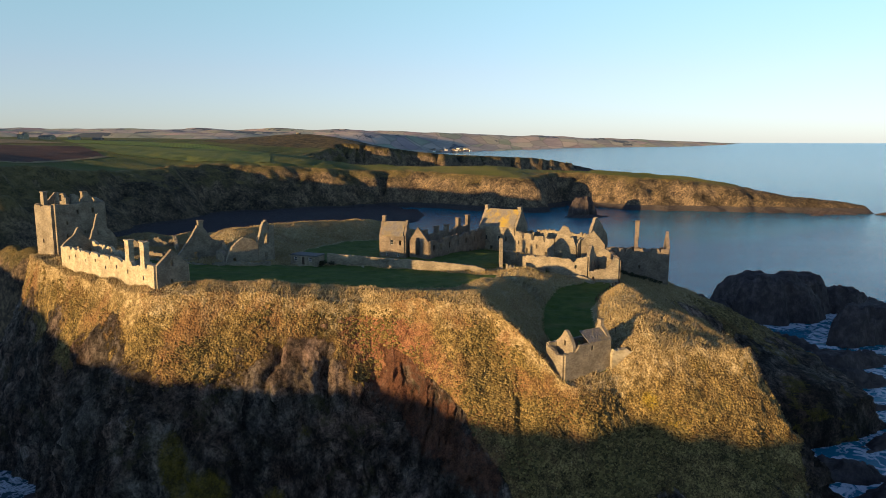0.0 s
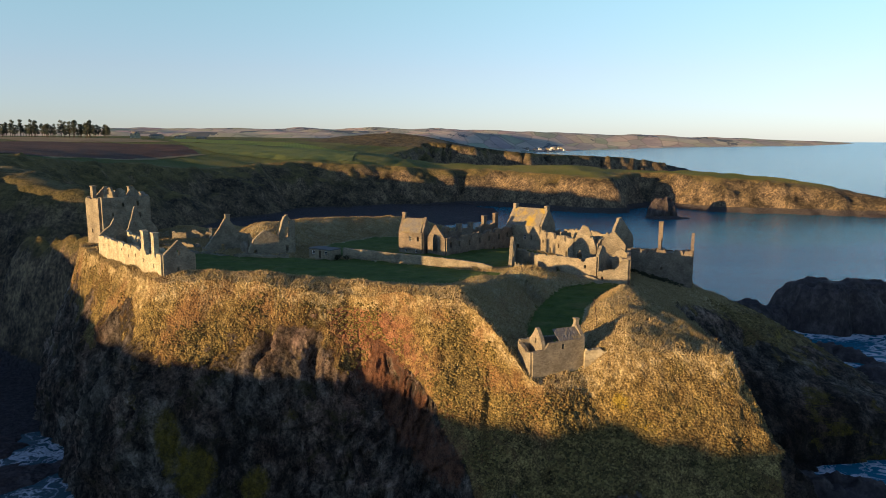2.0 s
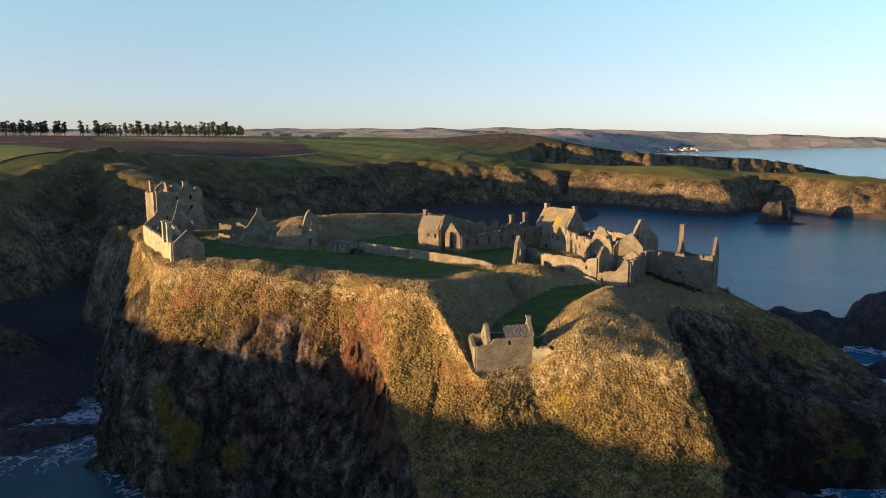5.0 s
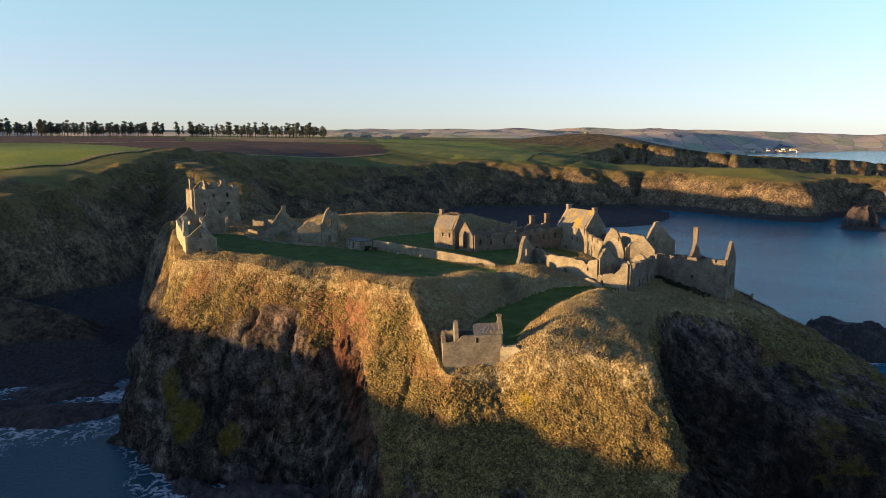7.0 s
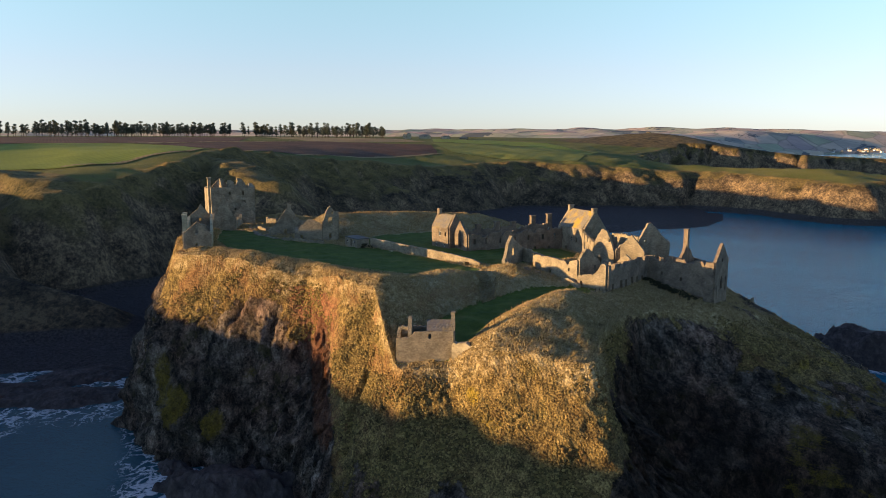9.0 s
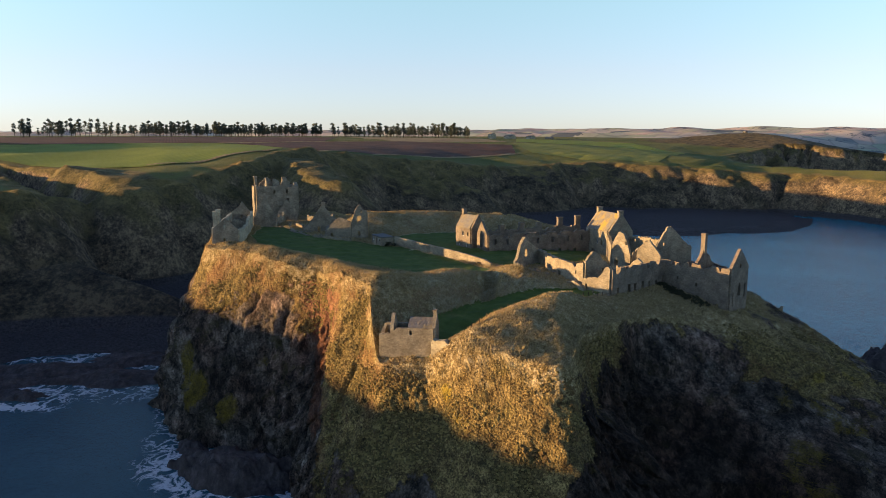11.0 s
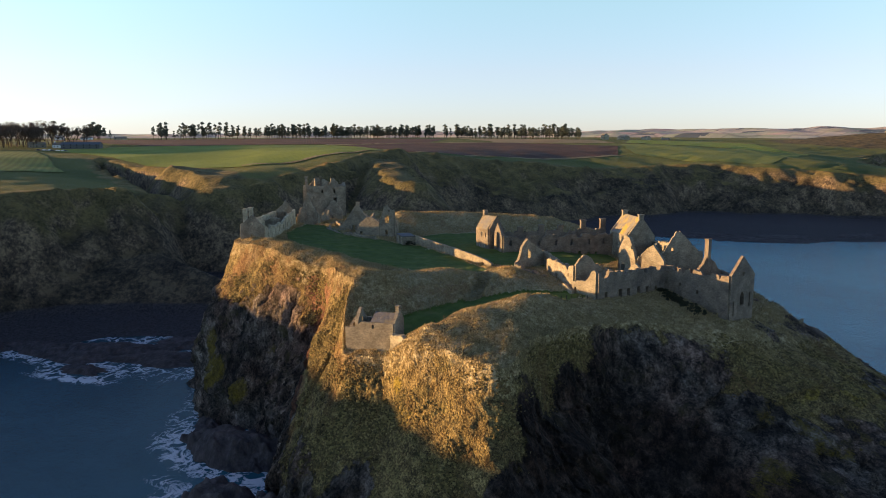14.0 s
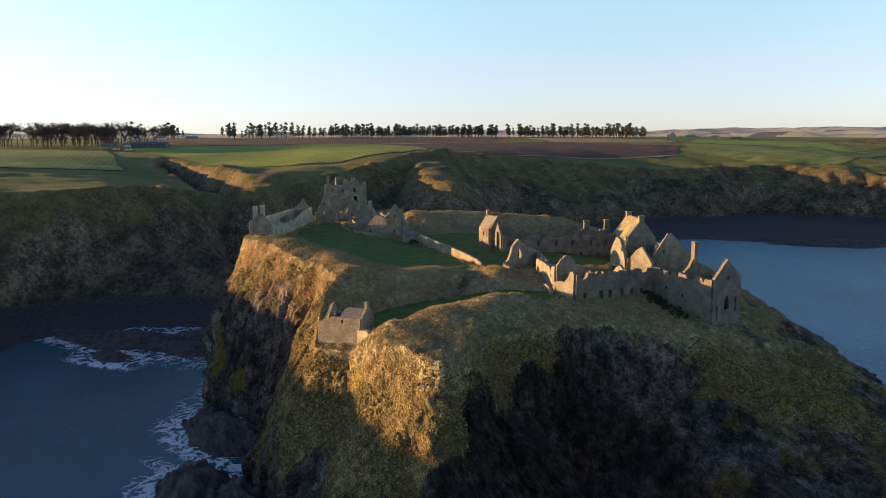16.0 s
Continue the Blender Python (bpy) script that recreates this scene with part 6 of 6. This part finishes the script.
rng = random.Random(4)
pines = [pine(k, h) for k, h in ((1, 25), (2, 27), (3, 23), (4, 28), (5, 21))]
spots = along_line((-1120, 480), (-1200, 800), 105, 10, rng) + along_line((-1200, 800), (-1175, 1125), 190, 10, rng) + along_line((-1165, 1130), (-1150, 1150), 16, 14, rng)
spots += along_line((-1085, 1165), (-800, 1268), 165, 9, rng) + along_line((-1118, 1156), (-1106, 1160), 6, 8, rng)
spots += along_line((-1250, 330), (-1230, 440), 30, 25, rng) + along_line((-1240, 400), (-1235, 425), 12, 12, rng)
near_first = sorted(spots, key=lambda p: p[0] ** 2 + p[1] ** 2)
plant(pines, near_first[:290], rng)


def wood(models, spots, rng):
    """The rest of the shelter belt as one mesh a part: trunks and crowns."""
    ob = thing("pine_wood", "dense dark pine shelter belt on the skyline", "wood", kind="stuff")
    for name, mat in (("trunk", mat_bark), ("crown", mat_needles)):
        V, F, base = [], [], 0
        pick = random.Random(31)
        for x, y in spots:
            m = pick.choice(models)
            me = [c for c in m.children if c.name.split(".")[0] == name][0].data
            co = np.empty(len(me.vertices) * 3, np.float32)
            me.vertices.foreach_get("co", co)
            a, sc = pick.uniform(0, 6.28), pick.uniform(0.68, 1.22)
            c, s = math.cos(a) * sc, math.sin(a) * sc
            co = co.reshape(-1, 3)
            V.append(np.stack([x + co[:, 0] * c - co[:, 1] * s, y + co[:, 0] * s + co[:, 1] * c, land_z(x, y) - 0.3 + co[:, 2] * sc], -1))
            idx = np.empty(len(me.loops), np.int32)
            me.loops.foreach_get("vertex_index", idx)
            F.append(idx.reshape(-1, 4) + base)
            base += len(co)
        made = soup(name, np.concatenate(V), np.concatenate(F), mat)
        made.parent = ob
    return ob


wood(pines, near_first[290:], rng)
bares = [bare_tree(k, h) for k, h in ((11, 24), (12, 27), (13, 21))]
plant(bares, along_line((-800, 70), (-770, 232), 80, 22, rng) + along_line((-860, 150), (-840, 300), 70, 24, rng), rng)


# ---- farm houses ----
def house(name, label, x, y, turn, length, width, eave, ridge, wall_mat, roof_mat, chimneys=0, windows=0, z=None, category="house", group=""):
    z = land_z(x, y) if z is None else z
    ob = thing(name, label, category, group, at=pose(x, y, z, 0, 0, turn))
    a, b = length / 2, width / 2
    bm = bmesh.new()
    ring = [(-a, -b), (a, -b), (a, b), (-a, b)]
    lo = [bm.verts.new((*p, -1)) for p in ring]
    hi = [bm.verts.new((*p, eave)) for p in ring]
    ap = [bm.verts.new((-a, 0, ridge)), bm.verts.new((a, 0, ridge))]
    for i in range(4):
        bm.faces.new((lo[i], lo[(i + 1) % 4], hi[(i + 1) % 4], hi[i]))
    bm.faces.new((hi[1], hi[2], ap[1]))
    bm.faces.new((hi[3], hi[0], ap[0]))
    part("wall", bm, wall_mat, ob)
    for s in (-1, 1):
        bm = bmesh.new()
        lowz = eave - 0.15
        top = [Vector((-a - 0.2, s * (b + 0.3), lowz)), Vector((a + 0.2, s * (b + 0.3), lowz)), Vector((a + 0.2, 0, ridge + 0.1)), Vector((-a - 0.2, 0, ridge + 0.1))]
        u = [bm.verts.new(v) for v in top]
        w = [bm.verts.new(v + Vector((0, 0, 0.22))) for v in top]
        bm.faces.new(u), bm.faces.new(w)
        for i in range(4):
            bm.faces.new((u[i], u[(i + 1) % 4], w[(i + 1) % 4], w[i]))
        part("roof", bm, roof_mat, ob)
    for k in range(chimneys):
        bm = bmesh.new()
        cx = (-a + 0.8) if k == 0 else (a - 0.8 if k == 1 else 0)
        prism(bm, ring_at(cx, 0, 0.5, 0.7, 0), ridge - 0.4, ridge + 1.6)
        part("chimney", bm, wall_mat, ob)
    for k in range(windows):
        for level in range(2 if eave > 4 else 1):
            bm = bmesh.new()
            wx = -a + (k + 0.5) * length / windows
            prism(bm, ring_at(wx, -b - 0.03, 0.5, 0.06, 0), 1.0 + 2.7 * level, 2.4 + 2.7 * level)
            part("window", bm, mat_glass, ob)
    return ob


house("farmhouse", "two-storey stone farmhouse with two chimneys", -795, 1345, -30, 22, 10, 8.0, 12.5, mat_stone_pale, mat_slate, 2, 4)
house("farm_steading", "long low stone farm steading with slate roof", -765, 1372, -32, 44, 10, 5.0, 8.6, mat_stone_pale, mat_slate, 0, 5, category="barn")
house("farm_steading", "low farm shed beside the steading", -728, 1402, -32, 30, 9, 4.4, 7.6, mat_stone_pale, mat_slate, 0, 3, category="barn")
house("farm_cottage", "small low stone cottage by the field track", -690, 1420, -20, 24, 6, 2.8, 4.6, mat_stone, mat_slate, 1, 3)
house("cattle_shed", "long grey metal-roofed cattle shed", -712, 262, 62, 40, 16, 4.6, 7.4, mat_lead, mat_lead, 0, 6, category="barn")
house("farm_cottage", "white-walled cottage beside the cattle shed", -742, 246, 40, 14, 7, 3.4, 6.0, mat_paint, mat_slate, 2, 3)
house("farm_cottage", "stone cottage among bare trees", -758, 226, 75, 18, 7, 3.4, 6.2, mat_stone, mat_slate, 1, 3)
house("bungalow", "low white bungalow under the pines", -1180, 385, 60, 18, 8, 2.8, 5.0, mat_paint, mat_slate, 1, 4)
house("bungalow", "low white bungalow on the skyline", -1190, 345, 60, 14, 8, 2.8, 4.8, mat_paint, mat_slate, 1, 3)
house("bungalow", "low pale bungalow beside the ploughed field", -1150, 432, 70, 20, 8, 2.8, 5.0, mat_stone_pale, mat_slate, 1, 4)

# parked cars by the farm
def car(x, y, turn, paint, label):
    z = land_z(x, y)
    ob = thing("parked_car", label, "car", "cars by the farm", at=pose(x, y, z + 0.25, 0, 0, turn))
    bm = bmesh.new()
    profile = [(-2.1, 0.1), (2.1, 0.1), (2.15, 0.65), (1.2, 0.8), (0.7, 1.3), (-1.3, 1.32), (-1.9, 0.85), (-2.15, 0.7)]
    l = [bm.verts.new((px, -0.85, pz)) for px, pz in profile]
    r = [bm.verts.new((px, 0.85, pz)) for px, pz in profile]
    for i in range(len(profile)):
        j = (i + 1) % len(profile)
        bm.faces.new((l[i], l[j], r[j], r[i]))
    bm.faces.new(l), bm.faces.new(r[::-1])
    part("body", bm, paint, ob)
    for wx in (-1.3, 1.3):
        for wy in (-0.8, 0.8):
            bm = bmesh.new()
            m = Matrix.Translation((wx, wy, 0.08)) @ Matrix.Rotation(math.pi / 2, 4, "X")
            bmesh.ops.create_cone(bm, cap_ends=True, segments=10, radius1=0.33, radius2=0.33, depth=0.2, matrix=m)
            part("wheel", bm, mat_lead, ob)


for k in range(7):
    car(-690 + 6 * k, 214 + 3 * k + (k % 3), 50 + 20 * (k % 2), mat_paint if k % 3 else mat_lead, "white car parked by the farm track" if k % 3 else "grey car parked by the farm track")

# the memorial on the hill
mem = thing("hilltop_memorial", "roofless ring of stone columns on the hill", "memorial")
mx, my = -338, 1662
mz = land_z(mx, my)
bm = bmesh.new()
prism(bm, [(mx + 5 * math.cos(a), my + 5 * math.sin(a)) for a in np.linspace(0, 2 * math.pi, 8, endpoint=False)], mz - 2, mz + 1.2)
part("plinth", bm, mat_stone, mem)
for k in range(8):
    a = 2 * math.pi * k / 8
    bm = bmesh.new()
    prism(bm, ring_at(mx + 4.2 * math.cos(a), my + 4.2 * math.sin(a), 0.8, 0.8, math.degrees(a)), mz + 1.2, mz + 6)
    part("column", bm, mat_stone, mem)
bm = bmesh.new()
outer = [(mx + 5 * math.cos(a), my + 5 * math.sin(a)) for a in np.linspace(0, 2 * math.pi, 16, endpoint=False)]
prism(bm, outer, mz + 6, mz + 7.2)
part("lintel_ring", bm, mat_stone, mem)

# houses of the far town, across the bay
town = random.Random(9)
for k in range(26):
    az = radians(town.uniform(87.8, 92.0))
    r = town.uniform(3560, 3760) - 60 * max(0, math.degrees(az) - 90)
    x, y = r * math.cos(az), r * math.sin(az)
    house("town_house", "small pale house of the far harbour town", x, y, town.uniform(0, 180), town.uniform(9, 16), 8, 5, 8, town.choice((mat_paint, mat_stone, mat_stone_pale, mat_stone, mat_stone_red)), mat_slate, 1, 0, z=14 + (r - 3440) * 0.06, group="houses of the far town")

# dark brambles at the foot of the gabled wing
def thicket(p, q, count, height, seed, spread=0.7):
    rng = random.Random(seed)
    ob = thing("bramble_thicket", "dark bramble thicket along the foot of a ruined wall", "bush")
    bm = bmesh.new()
    heads = []
    for _ in range(count):
        t = rng.random()
        x, y = p[0] + (q[0] - p[0]) * t + rng.gauss(0, spread), p[1] + (q[1] - p[1]) * t + rng.gauss(0, spread)
        z = ground(x, y)
        c = Vector((x, y, z + height * rng.uniform(0.3, 0.8)))
        limb(bm, Vector((x, y, z - 0.3)), c, 0.05, 0.02, 3)
        heads.append((c, height * rng.uniform(0.4, 0.7)))
    part("stems", bm, mat_bark, ob)
    bm = bmesh.new()
    leaf_crown(bm, rng, heads, 0.22, count * 90)
    part("leaves", bm, mat_bramble, ob, "small dark green leaves")


thicket((55.5, 223.2), (68, 220.2), 80, 1.2, 51, 1.5)
thicket((-35.5, 200.6), (-33.5, 201.6), 5, 1.6, 52)

# ---- tall dry grass and scrub on the headland ----
def scatter(count, weight, seed):
    """Places and normals on the headland, chosen by weight times area."""
    r = np.random.RandomState(seed)
    e1, e2 = HP[1:, :] - HP[:-1, :], np.roll(HP, -1, axis=1)[:-1] - HP[:-1, :]
    nrm = np.cross(e2, e1)
    area = np.linalg.norm(nrm, axis=-1)
    w = (area * weight[:-1]).reshape(-1)
    pick = r.choice(len(w), count, p=w / w.sum())
    i, j = np.unravel_index(pick, area.shape)
    u, v = r.rand(count, 1), r.rand(count, 1)
    p = HP[i, j] + e1[i, j] * u + e2[i, j] * v
    n = nrm[i, j] / np.maximum(area[i, j][:, None], 1e-9)
    n = np.where(n[:, 2:3] < 0, -n, n)
    return p, n, r


seen = np.where((HP[..., 1] < 300), 1.0, 0.2)
height_ok = smooth(24, 38, HP[..., 2])
p, n, r = scatter(125000, HVEG * (HLAWN < 0.5) * seen * (0.25 + 0.75 * height_ok) * (0.05 + 0.95 * np.exp(-(HF / 0.06) ** 2)), 3)
patch = fbm(p[:, 0] / 6, p[:, 1] / 6, 0, 2, 5)
V, F = [], []
for b in range(3):
    a = r.rand(len(p)) * 2 * np.pi
    side = np.stack([np.cos(a), np.sin(a), np.zeros(len(p))], -1)
    h = (0.26 + 0.22 * r.rand(len(p)) + 0.12 * np.clip(patch, -1, 1))[:, None]
    base = p + side * (0.16 * r.rand(len(p), 1)) - n * 0.06
    lean = side * 0.3 + np.array([0.22, 0.2, 0.0])
    up = n * 0.45 + np.array([0, 0, 0.6])
    w = np.stack([-np.sin(a), np.cos(a), np.zeros(len(p))], -1) * (0.035 + 0.045 * r.rand(len(p), 1))
    V += [base - w, base + w, base + (up + lean) * h * 1.5]
V = np.stack(V, 1).reshape(-1, 3)
F = np.arange(len(V)).reshape(-1, 3)
tufts = soup("dry_grass", V, F, mat_dry_grass)
tagged(tufts, "tall tawny winter grass tussocks over the headland", "grass", kind="stuff")

p, n, r = scatter(22000, HVEG ** 3 * (HLAWN < 0.5) * seen * smooth(0.01, 0.08, HF) * smooth(-0.2, 0.5, fbm(HP[..., 0] / 8, HP[..., 1] / 8, HP[..., 2] / 8, 3, 66)), 8)
ico = bmesh.new()
bmesh.ops.create_icosphere(ico, subdivisions=1, radius=1.0)
IV = np.array([v.co[:] for v in ico.verts])
IF = np.array([[v.index for v in f.verts] for f in ico.faces])
ico.free()
size = (0.14 + 0.30 * r.rand(len(p)) ** 2.0)[:, None, None]
V = p[:, None, :] + IV[None] * size * (0.65 + 0.7 * r.rand(len(p), len(IV), 1)) * np.array([1.0, 1.0, 0.8])
F = (IF[None] + (np.arange(len(p)) * len(IV))[:, None, None]).reshape(-1, 3)
scrub = soup("low_scrub", V.reshape(-1, 3), F, mat_scrub)
tagged(scrub, "low dense bramble and gorse scrub on the cliff slopes", "scrub", kind="stuff")
